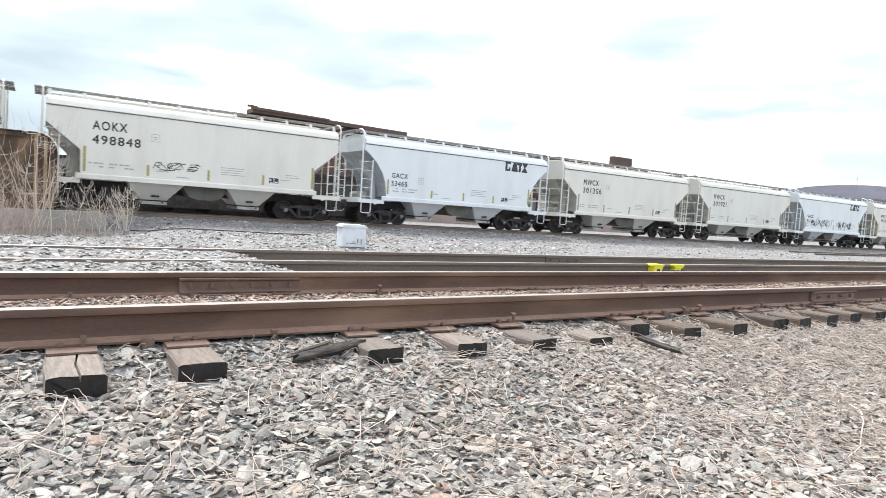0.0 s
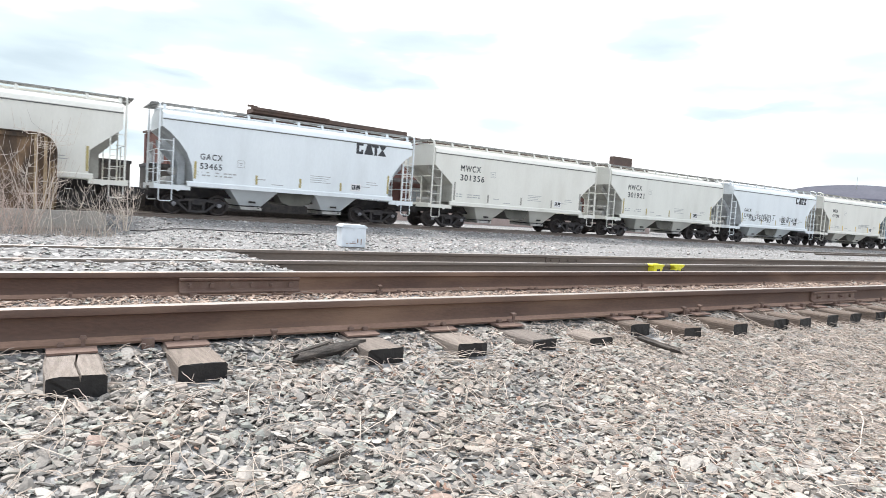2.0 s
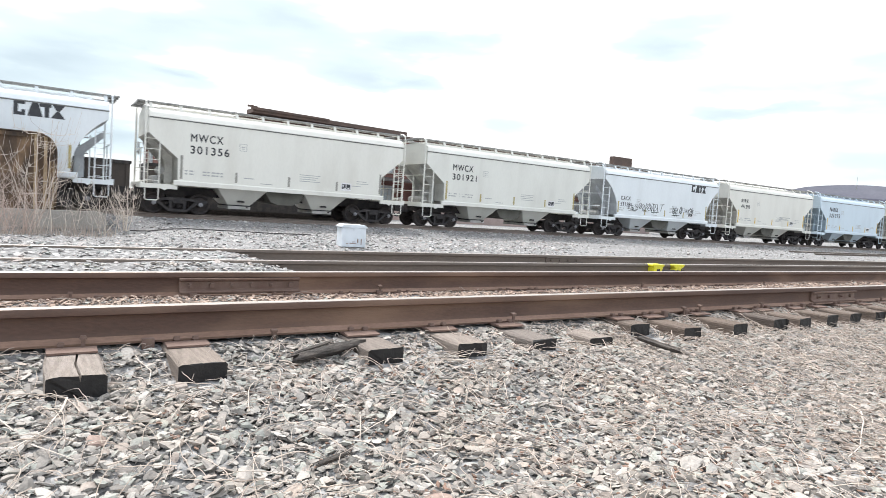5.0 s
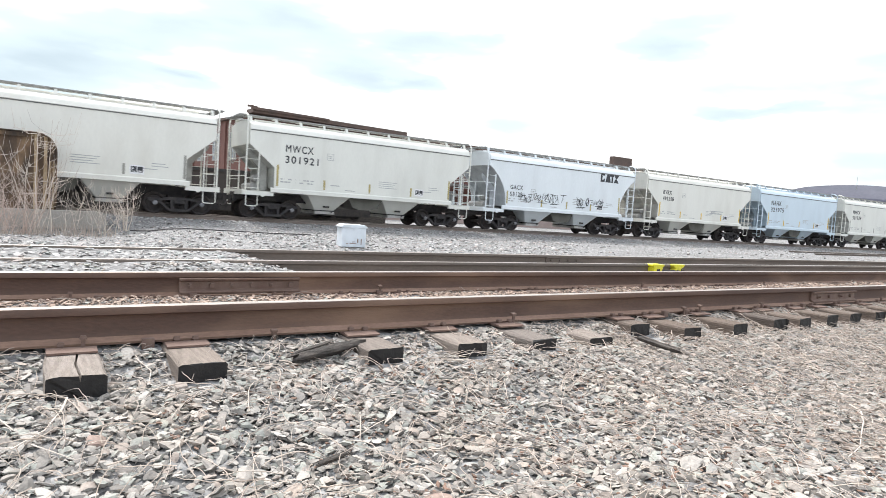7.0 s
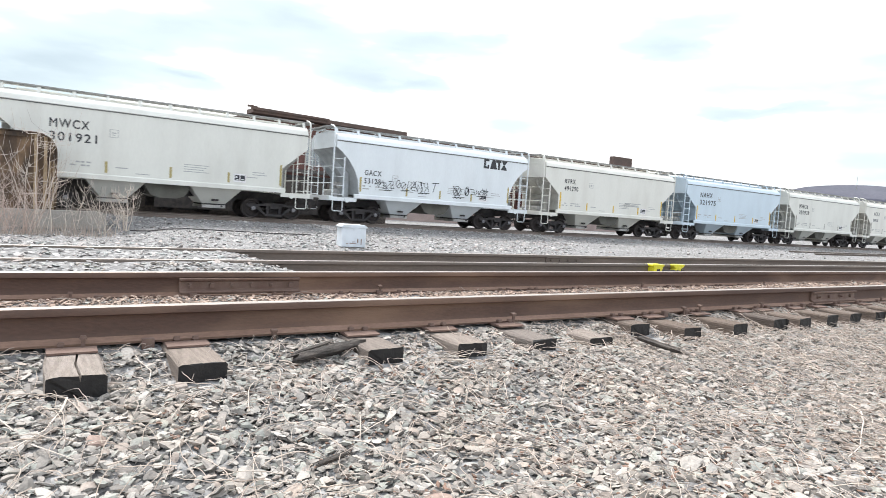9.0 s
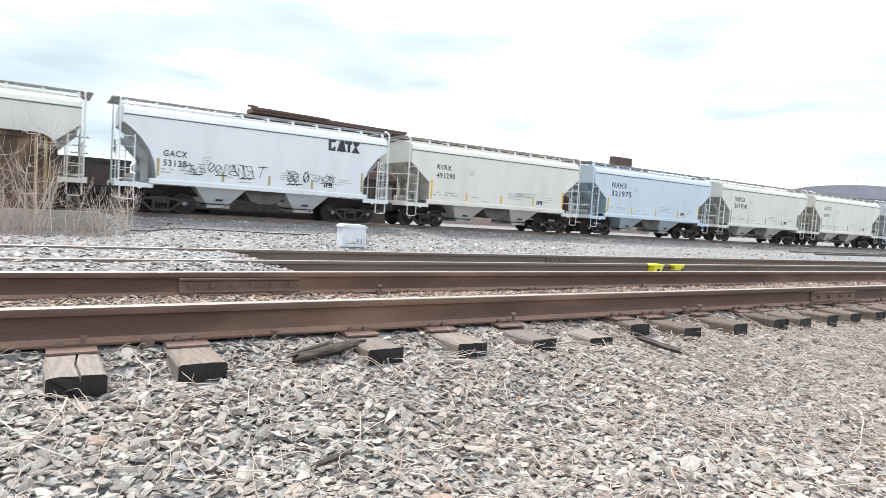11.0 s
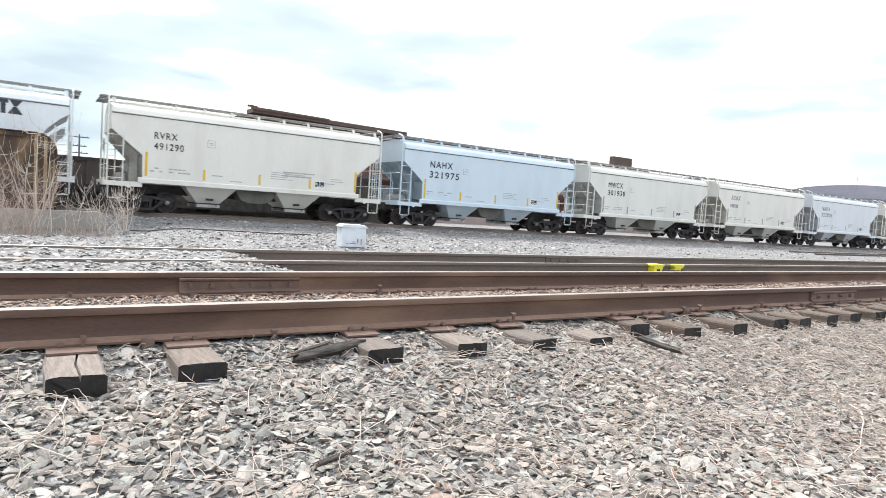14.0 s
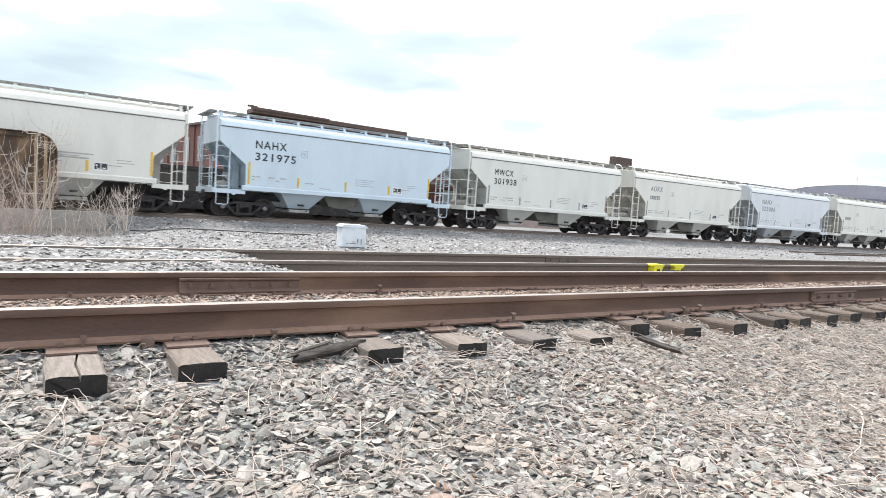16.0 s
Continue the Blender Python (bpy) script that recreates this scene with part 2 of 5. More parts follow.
def cloud_material():
    """High thin overcast that glows: white with pale blue breaks."""
    m = bpy.data.materials.new("cloud_layer")
    m.use_nodes = True
    n, l = m.node_tree.nodes, m.node_tree.links
    n.clear()
    co, mp = n.new("ShaderNodeTexCoord"), n.new("ShaderNodeMapping")
    mp.inputs["Scale"].default_value = (0.0011, 0.0011, 0.0042)
    mp.inputs["Location"].default_value = (0.0, 0.0, 0.0)
    l.new(co.outputs["Object"], mp.inputs["Vector"])
    t = n.new("ShaderNodeTexNoise")
    t.inputs["Scale"].default_value, t.inputs["Detail"].default_value, t.inputs["Roughness"].default_value = 1.05, 4.0, 0.45
    l.new(mp.outputs[0], t.inputs["Vector"])
    def calc(op, a, b=0.0):
        x = n.new("ShaderNodeMath")
        x.operation = op
        for sock, v in zip(x.inputs, (a, b)):
            if isinstance(v, bpy.types.NodeSocket):
                l.new(v, sock)
            else:
                sock.default_value = v
        return x.outputs[0]

    sep = n.new("ShaderNodeSeparateXYZ")
    l.new(co.outputs["Object"], sep.inputs[0])
    wisp = n.new("ShaderNodeTexNoise")
    wisp.inputs["Scale"].default_value, wisp.inputs["Detail"].default_value = 2.6, 6.0
    l.new(mp.outputs[0], wisp.inputs["Vector"])
    sway = calc("MULTIPLY", calc("SUBTRACT", wisp.outputs["Fac"], 0.5), 9.0)
    az = calc("ADD", calc("MULTIPLY", calc("ARCTAN2", sep.outputs["X"], sep.outputs["Y"]), 57.2958), sway)
    el = calc("ADD", calc("MULTIPLY", calc("ARCSINE", calc("DIVIDE", sep.outputs["Z"], 4200.0)), 57.2958), calc("MULTIPLY", sway, 0.35))
    depth = calc("MULTIPLY", calc("SUBTRACT", 0.585, t.outputs["Fac"]), 1.7)
    # breaks in the cloud: azimuth, elevation, half width, half height in degrees, depth
    for a, e, wa, we, k in BREAKS:
        q = calc("ADD", calc("POWER", calc("ABSOLUTE", calc("DIVIDE", calc("SUBTRACT", az, a), wa)), 2.0), calc("POWER", calc("ABSOLUTE", calc("DIVIDE", calc("SUBTRACT", el, e), we)), 2.0))
        depth = calc("ADD", depth, calc("MULTIPLY", calc("EXPONENT", calc("MULTIPLY", q, -1.0)), k))
    r = n.new("ShaderNodeValToRGB")
    r.color_ramp.elements[0].position, r.color_ramp.elements[0].color = 0.08, (0.66, 0.66, 0.66, 1)
    r.color_ramp.elements[1].position, r.color_ramp.elements[1].color = 1.0, (0.335, 0.40, 0.445, 1)
    e = r.color_ramp.elements.new(0.42)
    e.color = (0.445, 0.515, 0.545, 1)
    l.new(depth, r.inputs[0])
    em, out = n.new("ShaderNodeEmission"), n.new("ShaderNodeOutputMaterial")
    em.inputs["Strength"].default_value = 1.02
    l.new(r.outputs[0], em.inputs["Color"])
    l.new(em.outputs[0], out.inputs["Surface"])
    m.cycles.emission_sampling = "NONE"
    return m


CLOUD = cloud_material()


# ---- mesh building ----
class Builder:
    """Collects vertices and faces of one part."""

    def __init__(self):
        self.v, self.f = [], []

    def add(self, verts, faces):
        k = len(self.v)
        self.v += [tuple(p) for p in verts]
        self.f += [tuple(i + k for i in f) for f in faces]
        return self

    def box(self, x0, x1, y0, y1, z0, z1):
        return self.prism([(x0, z0), (x1, z0), (x1, z1), (x0, z1)], y0, y1)

    def prism(self, poly, a, b, axis="y"):
        """A polygon in the plane across axis, pushed from a to b along it. axis y: (x, z); x: (y, z); z: (x, y)."""
        put = {"y": lambda p, s: (p[0], s, p[1]), "x": lambda p, s: (s, p[0], p[1]), "z": lambda p, s: (p[0], p[1], s)}[axis]
        n = len(poly)
        verts = [put(p, a) for p in poly] + [put(p, b) for p in poly]
        faces = [tuple(range(n)), tuple(range(2 * n - 1, n - 1, -1))]
        faces += [(i, i + n, (i + 1) % n + n, (i + 1) % n) for i in range(n)]
        return self.add(verts, faces)

    def loft(self, low, high):
        """A closed body between two rings of points."""
        n = len(low)
        faces = [tuple(range(n)), tuple(range(2 * n - 1, n - 1, -1))]
        faces += [(i, i + n, (i + 1) % n + n, (i + 1) % n) for i in range(n)]
        return self.add(list(low) + list(high), faces)

    def tube(self, path, r, sides=6, r1=None):
        """A round bar along a path, tapering to r1."""
        path = [Vector(p) for p in path]
        r1 = r if r1 is None else r1
        n, verts, faces = len(path), [], []
        for i, p in enumerate(path):
            d = (path[min(i + 1, n - 1)] - path[max(i - 1, 0)]).normalized()
            a = d.cross(Vector((0.31, 0.17, 0.93)) if abs(d.z) < 0.95 else Vector((1, 0, 0))).normalized()
            c = d.cross(a)
            rad = r + (r1 - r) * i / max(n - 1, 1)
            for s in range(sides):
                t = 2 * math.pi * s / sides
                verts.append(p + a * (rad * math.cos(t)) + c * (rad * math.sin(t)))
        for i in range(n - 1):
            for s in range(sides):
                u = (s + 1) % sides
                faces.append((i * sides + s, i * sides + u, (i + 1) * sides + u, (i + 1) * sides + s))
        faces += [tuple(range(sides - 1, -1, -1)), tuple(range((n - 1) * sides, n * sides))]
        return self.add(verts, faces)

    def lathe(self, profile, axis_y0=0.0, sides=24):
        """Turns (radius, y) pairs round the y axis."""
        verts, faces, n = [], [], len(profile)
        for s in range(sides):
            t = 2 * math.pi * s / sides
            verts += [(r * math.cos(t), axis_y0 + y, r * math.sin(t)) for r, y in profile]
        for s in range(sides):
            u = (s + 1) % sides
            faces += [(s * n + i, s * n + i + 1, u * n + i + 1, u * n + i) for i in range(n - 1)]
        return self.add(verts, faces)

    def mesh(self, name, materials, smooth=False, weld=False):
        me = bpy.data.meshes.new(name)
        me.from_pydata(self.v, [], self.f)
        bm = bmesh.new()
        bm.from_mesh(me)
        if weld:
            bmesh.ops.remove_doubles(bm, verts=bm.verts, dist=1e-5)
        bmesh.ops.recalc_face_normals(bm, faces=bm.faces)
        bm.to_mesh(me)
        bm.free()
        for m in materials if isinstance(materials, (list, tuple)) else [materials]:
            me.materials.append(m)
        if smooth:
            me.shade_smooth()
            me.set_sharp_from_angle(angle=radians(35))
        return me


def part(name, data, parent=None, label="", at=None, bevel=0.0):
    ob = new(name, data)
    ob.parent = parent
    if at is not None:
        ob.matrix_basis = at
    if label:
        ob["label"] = label
    if bevel:
        bv = ob.modifiers.new("worn_edges", "BEVEL")
        bv.width, bv.segments, bv.limit_method, bv.angle_limit = bevel, 2, "ANGLE", radians(40)
    return ob


def thing(name, label, category, group="", kind="", at=None):
    ob = new(name)
    ob.empty_display_size = 0.2
    if at is not None:
        ob.matrix_basis = at
    return tagged(ob, label, category, group, kind)


# ---- ground ----
TRACK_SLOPE, TRACK_FALL, TRACK_Z = -0.005, -0.0035, -0.052


def far_track_y(x):
    return 28.15 + TRACK_SLOPE * x


def smooth(a, b, t):
    t = min(max((t - a) / (b - a), 0.0), 1.0)
    return t * t * (3 - 2 * t)


def ground_z(x, y):
    """Height of the ballast and the yard."""
    z = -0.235 + 0.135 * smooth(2.0, 3.1, y) + 0.075 * smooth(3.15, 3.5, y)
    z += -0.12 * smooth(5.5, 6.3, y) - 0.02 * smooth(2.6, 4.2, x) * smooth(2.2, 2.9, y) * (1 - smooth(3.3, 3.6, y))
    z += 0.028 * smooth(3.52, 3.68, y) * (1 - smooth(5.3, 5.6, y))
    left = 1 - smooth(2.1, 3.1, x)
    z += 0.198 * left * smooth(6.0, 6.9, y) * (1 - smooth(9.2, 11.5, y)) - 0.04 * (1 - left) * smooth(6.2, 7, y)
    z += -0.26 * smooth(9.5, 13.0, y)
    dt = y - far_track_y(x)
    z += 0.22 * smooth(-5.0, -2.2, dt) * (1 - smooth(2.5, 6, dt)) + 0.06 * smooth(-3, -1.5, dt) * (1 - smooth(1.5, 3, dt))
    if y > 20:
        z += (TRACK_Z + TRACK_FALL * max(min(x, 160), -60)) * smooth(20, 26, y)
    z -= 0.36 * (1 - smooth(1.6, 4.5, x)) * smooth(11, 17, y) * (1 - smooth(25.0, 26.0, y)) * smooth(-40, -20, x)
    if 0 < y < 26:
        z += 0.012 * noise.noise((x * 3.1, y * 3.1, 0.3)) + 0.02 * noise.noise((x * 0.9, y * 0.9, 4.0))
    return z


def build_ground():
    xs = [-4000, -900, -250, -90, -40, -20, -10, -5, -3, -2] + [-1.5 + 0.16 * i for i in range(75)]
    xs += [10.7 + 0.6 * i for i in range(16)] + [21 + 3 * i for i in range(20)] + [85, 100, 120, 150, 200, 300, 600, 1500, 4000]
    ys = [-4000, -900, -200, -50, -15, -6, -3, -1.5, -0.6] + [0.0 + 0.13 * i for i in range(80)]
    ys += [10.6 + 0.5 * i for i in range(44)] + [33, 35, 38, 45, 60, 100, 200, 500, 1400, 4000]
    verts = [(x, y, ground_z(x, y)) for y in ys for x in xs]
    n = len(xs)
    faces = [(j * n + i, j * n + i + 1, (j + 1) * n + i + 1, (j + 1) * n + i) for j in range(len(ys) - 1) for i in range(n - 1)]
    me = bpy.data.meshes.new("ground")
    me.from_pydata(verts, [], faces)
    me.materials.append(GROUND)
    me.shade_smooth()
    tagged(new("ground", me), "dusty grey-brown gravel ground of a railway yard", "ground", kind="structure")


build_ground()


# ---- tracks ----
RAIL_H = 0.187


def rail_section(bed=0.0):
    half = [(0.076, 0.0), (0.076, 0.011), (0.034, 0.025), (0.022, 0.031), (0.014, 0.042), (0.0105, 0.058), (0.0095, 0.08), (0.0095, 0.112), (0.012, 0.128), (0.018, 0.138), (0.036, 0.146), (0.037, 0.172), (0.030, 0.183)]
    right = [(a, b + bed) for a, b in half]
    return right + [(-a, b) for a, b in reversed(right)]


def rail(x0, x1, y, base, material, parent, fall=0.0, turn=0.0, label=""):
    """A rail along x; its worn running surface is a strip on the head."""
    d = Builder().prism(rail_section(), x0, x1, "x")
    me = d.mesh("rail", [material, RAIL_DUST], True)
    for p in me.polygons:
        if p.center.z < 0.03 and p.normal.z > 0.2:
            p.material_index = 1
    ob = part("rail", me, parent, label, pose(0, y, base, 0, fall, turn), 0.0)
    d = Builder().prism([(-0.029, 0.1835), (0.029, 0.1835), (0.024, 0.1872), (-0.024, 0.1872)], x0, x1, "x")
    part("running_surface", d.mesh("running_surface", RAIL_TOP, False), ob, "shiny worn rail head")
    return ob


near_track = thing("near_track", "rusty near railway track on old wooden ties", "railway track", kind="structure")
R1Y, R2Y, HEAD = 3.623, 5.128, 0.2
BASE = HEAD - RAIL_H
for ry in (R1Y, R2Y):
    rail(-60, 220, ry, BASE, RUST_RAIL, near_track)


def tie_mesh(seed, wood=TIE, length=2.62, w=0.23, h=0.18):
    rnd = random.Random(seed)
    b = Builder()
    cols, rows = 4, 12
    ring = []
    for j in range(rows + 1):
        y = length * j / rows
        wob = [rnd.uniform(-0.006, 0.006) for _ in range(4)]
        zig = rnd.uniform(-0.03, 0.03) if seed == 5 else 0.0
        pts = [(-w / 2 + wob[0], -h), (-w / 2 + wob[1], -0.014), (-w / 2 + 0.012 + wob[1], -0.003), (-w / 4, rnd.uniform(-0.005, 0.0)), (zig - 0.005, rnd.uniform(-0.004, 0.0)), (zig, -0.03 if j < 3 and seed == 5 else -0.003),
               (zig + 0.005, rnd.uniform(-0.004, 0.0)), (w / 4, rnd.uniform(-0.005, 0.0)), (w / 2 - 0.012 + wob[2], -0.003), (w / 2 + wob[2], -0.014), (w / 2 + wob[3], -h)]
        ring.append([(x, y + (rnd.uniform(-0.012, 0.012) if j == 0 else 0), z) for x, z in pts])
    for a, c in zip(ring, ring[1:]):
        n = len(a)
        k = len(b.v)
        b.v += a + c
        b.f += [(k + i, k + (i + 1) % n, k + n + (i + 1) % n, k + n + i) for i in range(n)]
    k = len(b.v)
    b.v += ring[0] + ring[-1]
    n = len(ring[0])
    cap = len(b.f)
    b.f += [tuple(range(k, k + n)), tuple(range(k + 2 * n - 1, k + n - 1, -1))]
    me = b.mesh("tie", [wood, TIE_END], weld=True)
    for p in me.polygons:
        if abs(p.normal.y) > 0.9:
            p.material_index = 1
    return me


TIE_MESHES = [tie_mesh(s) for s in range(8)]
OLD_TIES = [tie_mesh(s + 20, OLD_TIE) for s in range(8)]
# x of each tie's middle, y of its near end, height of its top against the rail's foot, turn
NEAR_TIES = [(-2.45, 3.02, 0, 0), (-1.95, 3.0, 0, 0), (-1.42, 3.05, 0, 1), (-0.92, 3.0, 0, 0), (-0.4, 3.05, 0, -1), (0.155, 3.0, 0.0, 0.5), (0.685, 3.05, 0.0, 0), (1.70, 3.09, -0.004, 0.6), (2.29, 3.06, -0.006, -0.6),
             (2.87, 3.05, -0.012, 1.0), (3.42, 3.05, -0.035, -3), (4.06, 3.24, 0.0, -1.0), (4.45, 3.03, -0.01, 0), (5.10, 3.03, -0.01, 1), (5.78, 3.05, 0.0, 0), (6.15, 3.02, 0.0, 0.7), (6.74, 3.06, 0.0, 0),
             (7.22, 3.06, 0.0, -0.5), (7.75, 3.04, 0, 0), (8.27, 3.05, 0, 0.5)] + [(8.8 + 0.53 * i, 3.05 + 0.04 * math.sin(i * 2.3), -0.005 * (i % 3), math.sin(i * 1.7)) for i in range(60)]


def tie_plate():
    b = Builder()
    b.prism([(-0.19, 0.0), (0.19, 0.0), (0.19, 0.010), (0.105, 0.017), (0.085, 0.012), (-0.085, 0.012), (-0.105, 0.017), (-0.19, 0.010)], -0.108, 0.108, "x")
    return b.mesh("tie_plate", RUST_PLATE)


def spike():
    b = Builder()
    b.box(-0.009, 0.009, -0.009, 0.009, -0.02, 0.03)
    b.loft([(-0.017, -0.014, 0.028), (0.017, -0.014, 0.028), (0.017, 0.024, 0.028), (-0.017, 0.024, 0.028)],
           [(-0.012, -0.010, 0.046), (0.012, -0.010, 0.046), (0.012, 0.018, 0.042), (-0.012, 0.018, 0.042)])
    return b.mesh("spike", RUST_PLATE)


PLATE, SPIKE = tie_plate(), spike()
for i, (tx, ty, dz, turn) in enumerate(NEAR_TIES):
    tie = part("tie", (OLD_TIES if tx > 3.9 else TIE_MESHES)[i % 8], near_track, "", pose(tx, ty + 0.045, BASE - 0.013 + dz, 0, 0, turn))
    if i > 45 or tx in (3.42,):
        continue
    for ry in (R1Y, R2Y):
        plate = part("tie_plate", PLATE, tie, "rusty steel tie plate", tie.matrix_basis.inverted() @ pose(tx, ry, BASE - 0.0125))
        if i > 32:
            continue
        for sx, sy, up in ((-0.045, -0.088, 0), (0.05, -0.09, 0.0 if i % 5 else 0.03), (0.03, 0.088, 0)):
            part("spike", SPIKE, tie, "", tie.matrix_basis.inverted() @ pose(tx + sx, ry + sy, BASE - 0.018 + up, 0, 0, 0 if sy < 0 else 180))


def joint_bar(x0, x1, y, side, bolts):
    """A fishplate against the rail's web, with its bolts."""
    b = Builder()
    s = -side
    prof = [(0.014, 0.028), (0.062, 0.020), (0.066, 0.034), (0.034, 0.052), (0.032, 0.112), (0.058, 0.124), (0.062, 0.14), (0.014, 0.141)]
    b.prism([(s * a, c) for a, c in prof], x0, x1, "x")
    ob = part("joint_bar", b.mesh("joint_bar", RUST_PLATE), near_track, "rusty bolted rail joint bar", pose(0, y, BASE), 0.003)
    for i in range(bolts):
        x = x0 + (x1 - x0) * (i + 0.5) / bolts
        n = Builder()
        n.prism([(x + 0.021 * math.cos(math.pi * k / 3), 0.082 + 0.021 * math.sin(math.pi * k / 3)) for k in range(6)], s * 0.03, s * (0.058 if i % 2 else 0.048))
        n.tube([(x, s * 0.03, 0.082), (x, s * (0.075 if i % 2 == 0 else 0.06), 0.082)], 0.011, 8)
        part("bolt", n.mesh("bolt", RUST_PLATE), ob)
    return ob


joint_bar(0.925, 1.88, R2Y, 1, 6)
joint_bar(7.28, 8.27, R1Y, 1, 4)


def rail_anchor(x, y):
    b = Builder().box(-0.03, 0.03, -0.105, -0.07, -0.03, 0.026)
    b.box(-0.025, 0.025, -0.10, 0.09, -0.03, -0.012)
    part("rail_anchor", b.mesh("rail_anchor", RUST_PLATE), near_track, "rusty clip under the rail", pose(x, y, BASE), 0.003)


for ax, ay in ((0.50, R1Y), (4.68, R1Y), (4.98, R1Y), (6.3, R1Y), (1.02, R2Y - 0.0), (2.62, R2Y), (0.38, R2Y), (7.0, R1Y)):
    rail_anchor(ax, ay)

for sx, sy, up in ((5.13, 3.5, 0.045), (4.93, 3.52, 0.03), (2.95, 3.53, 0.045), (2.62, 5.03, 0.05), (1.17, 3.53, 0.015)):
    part("loose_spike", Builder().box(-0.009, 0.009, -0.009, 0.009, -0.08, 0.03).box(-0.018, 0.018, -0.014, 0.022, 0.028, 0.046).mesh("loose_spike", RUST_PLATE), near_track, "rusty spike worked loose", pose(sx, sy, BASE + up - 0.02, 4, -5, 0), 0.003)

# middle track: two darker rails half sunk in ballast
mid_track = thing("middle_track", "dark railway track half sunk in grey ballast", "railway track", kind="structure")
rail(-40, 220, 7.28, 0.08 - RAIL_H, DARK_RAIL, mid_track, 0, 0.05)
rail(-40, 220, 8.80, 0.08 - RAIL_H, DARK_RAIL, mid_track, 0, -0.1)
for i in range(110):
    part("tie", TIE_MESHES[(i * 3) % 8], mid_track, "", pose(-4 + 0.53 * i, 6.75 + 0.05 * math.sin(i), 0.08 - RAIL_H - 0.012, 0, 0, math.sin(i * 1.3)))

bar = part("joint_bar", Builder().prism([(-0.014, 0.03), (-0.05, 0.03), (-0.06, 0.05), (-0.034, 0.06), (-0.034, 0.12), (-0.055, 0.13), (-0.055, 0.145), (-0.014, 0.145)], 8.0, 8.9, "x").mesh("joint_bar", DARK_RAIL), mid_track, "dark bolted joint bar", pose(0, 8.80, 0.08 - RAIL_H, 0, 0, -0.1))
for k in range(4):
    part("bolt", Builder().tube([(8.12 + 0.22 * k, -0.03, 0.09), (8.12 + 0.22 * k, -0.065, 0.09)], 0.02, 6).mesh("bolt", DARK_RAIL), bar)

# siding that joins further along, sunk in the gravel
siding = thing("siding_track", "dark sunken siding track in grey gravel", "railway track", kind="structure")
for sy in (18.8, 20.3):
    rail(38, 220, sy, -0.53, DARK_RAIL, siding, 0, 0.0)

# far track that carries the train
far_track = thing("far_track", "dark main track under the freight train", "railway track", kind="structure",
                  at=pose(0, 28.15, TRACK_Z, 0, math.degrees(-math.atan(TRACK_FALL)), math.degrees(math.atan(TRACK_SLOPE))))
for ry in (-0.75, 0.75):
    rail(-80, 320, ry, -RAIL_H, FAR_RAIL, far_track)
for i in range(250):
    part("tie", TIE_MESHES[(i * 5) % 8], far_track, "", pose(-8 + 0.53 * i, -1.3 + 0.04 * math.sin(i * 1.9), -RAIL_H - 0.012, 0, 0, math.sin(i)))


# ---- hopper cars ----
PITCH, WHEEL_R, AXLE = 12.45, 0.42, 0.88
HALF, TOP, SILL = 5.55, 3.70, 1.15
MESHES = {}


def cached(key, make):
    if key not in MESHES:
        MESHES[key] = make()
    return MESHES[key]


def side_outline(kind):
    if kind == "straight":
        cut = [(HALF, 3.1), (HALF - 1.08, 2.2), (HALF - 1.1, SILL + 0.17)]
    else:
        cut = [(HALF, 3.40), (HALF - 0.28, 3.20), (HALF - 0.62, 2.87), (HALF - 0.92, 2.45), (HALF - 1.12, 1.98), (HALF - 1.2, SILL + 0.17)]
    right = [(HALF, TOP)] + cut
    return right + [(-x, z) for x, z in reversed(right)]


def roof_section():
    half = [(1.60, TOP), (1.62, TOP + 0.02), (1.60, TOP + 0.05), (1.56, TOP + 0.16), (1.46, TOP + 0.28), (1.30, TOP + 0.36), (0.8, TOP + 0.44), (0.35, TOP + 0.47)]
    return half + [(-a, b) for a, b in reversed(half)]


def letter_mesh(text, width, height, material):
    """Stencilled characters of a given width and height, their lower corner at the origin."""
    cu = bpy.data.curves.new("lettering", "FONT")
    cu.body, cu.size, cu.space_character = text, 0.44, 1.2
    cu.bevel_depth, cu.bevel_resolution = 0.007, 0
    ob = bpy.data.objects.new("lettering", cu)
    scene.collection.objects.link(ob)
    me = bpy.data.meshes.new_from_object(ob.evaluated_get(bpy.context.evaluated_depsgraph_get()))
    bpy.data.objects.remove(ob)
    lo = Vector([min(v.co[i] for v in me.vertices) for i in range(3)])
    hi = Vector([max(v.co[i] for v in me.vertices) for i in range(3)])
    for v in me.vertices:
        v.co = ((v.co.x - lo.x) * width / (hi.x - lo.x), (v.co.y - lo.y) * height / (hi.y - lo.y), v.co.z)
    me.name = "lettering"
    me.materials.clear()
    me.materials.append(material)
    return me


def on_side(x, z, proud=0.006):
    """The pose of flat writing on the near side of a car."""
    return pose(x, -1.6 - proud, z, 90, 0, 0)


def bars(rects):
    b = Builder()
    for x, z, w, h in rects:
        b.box(x, x + w, -1.6065, -1.601, z, z + h)
    return b


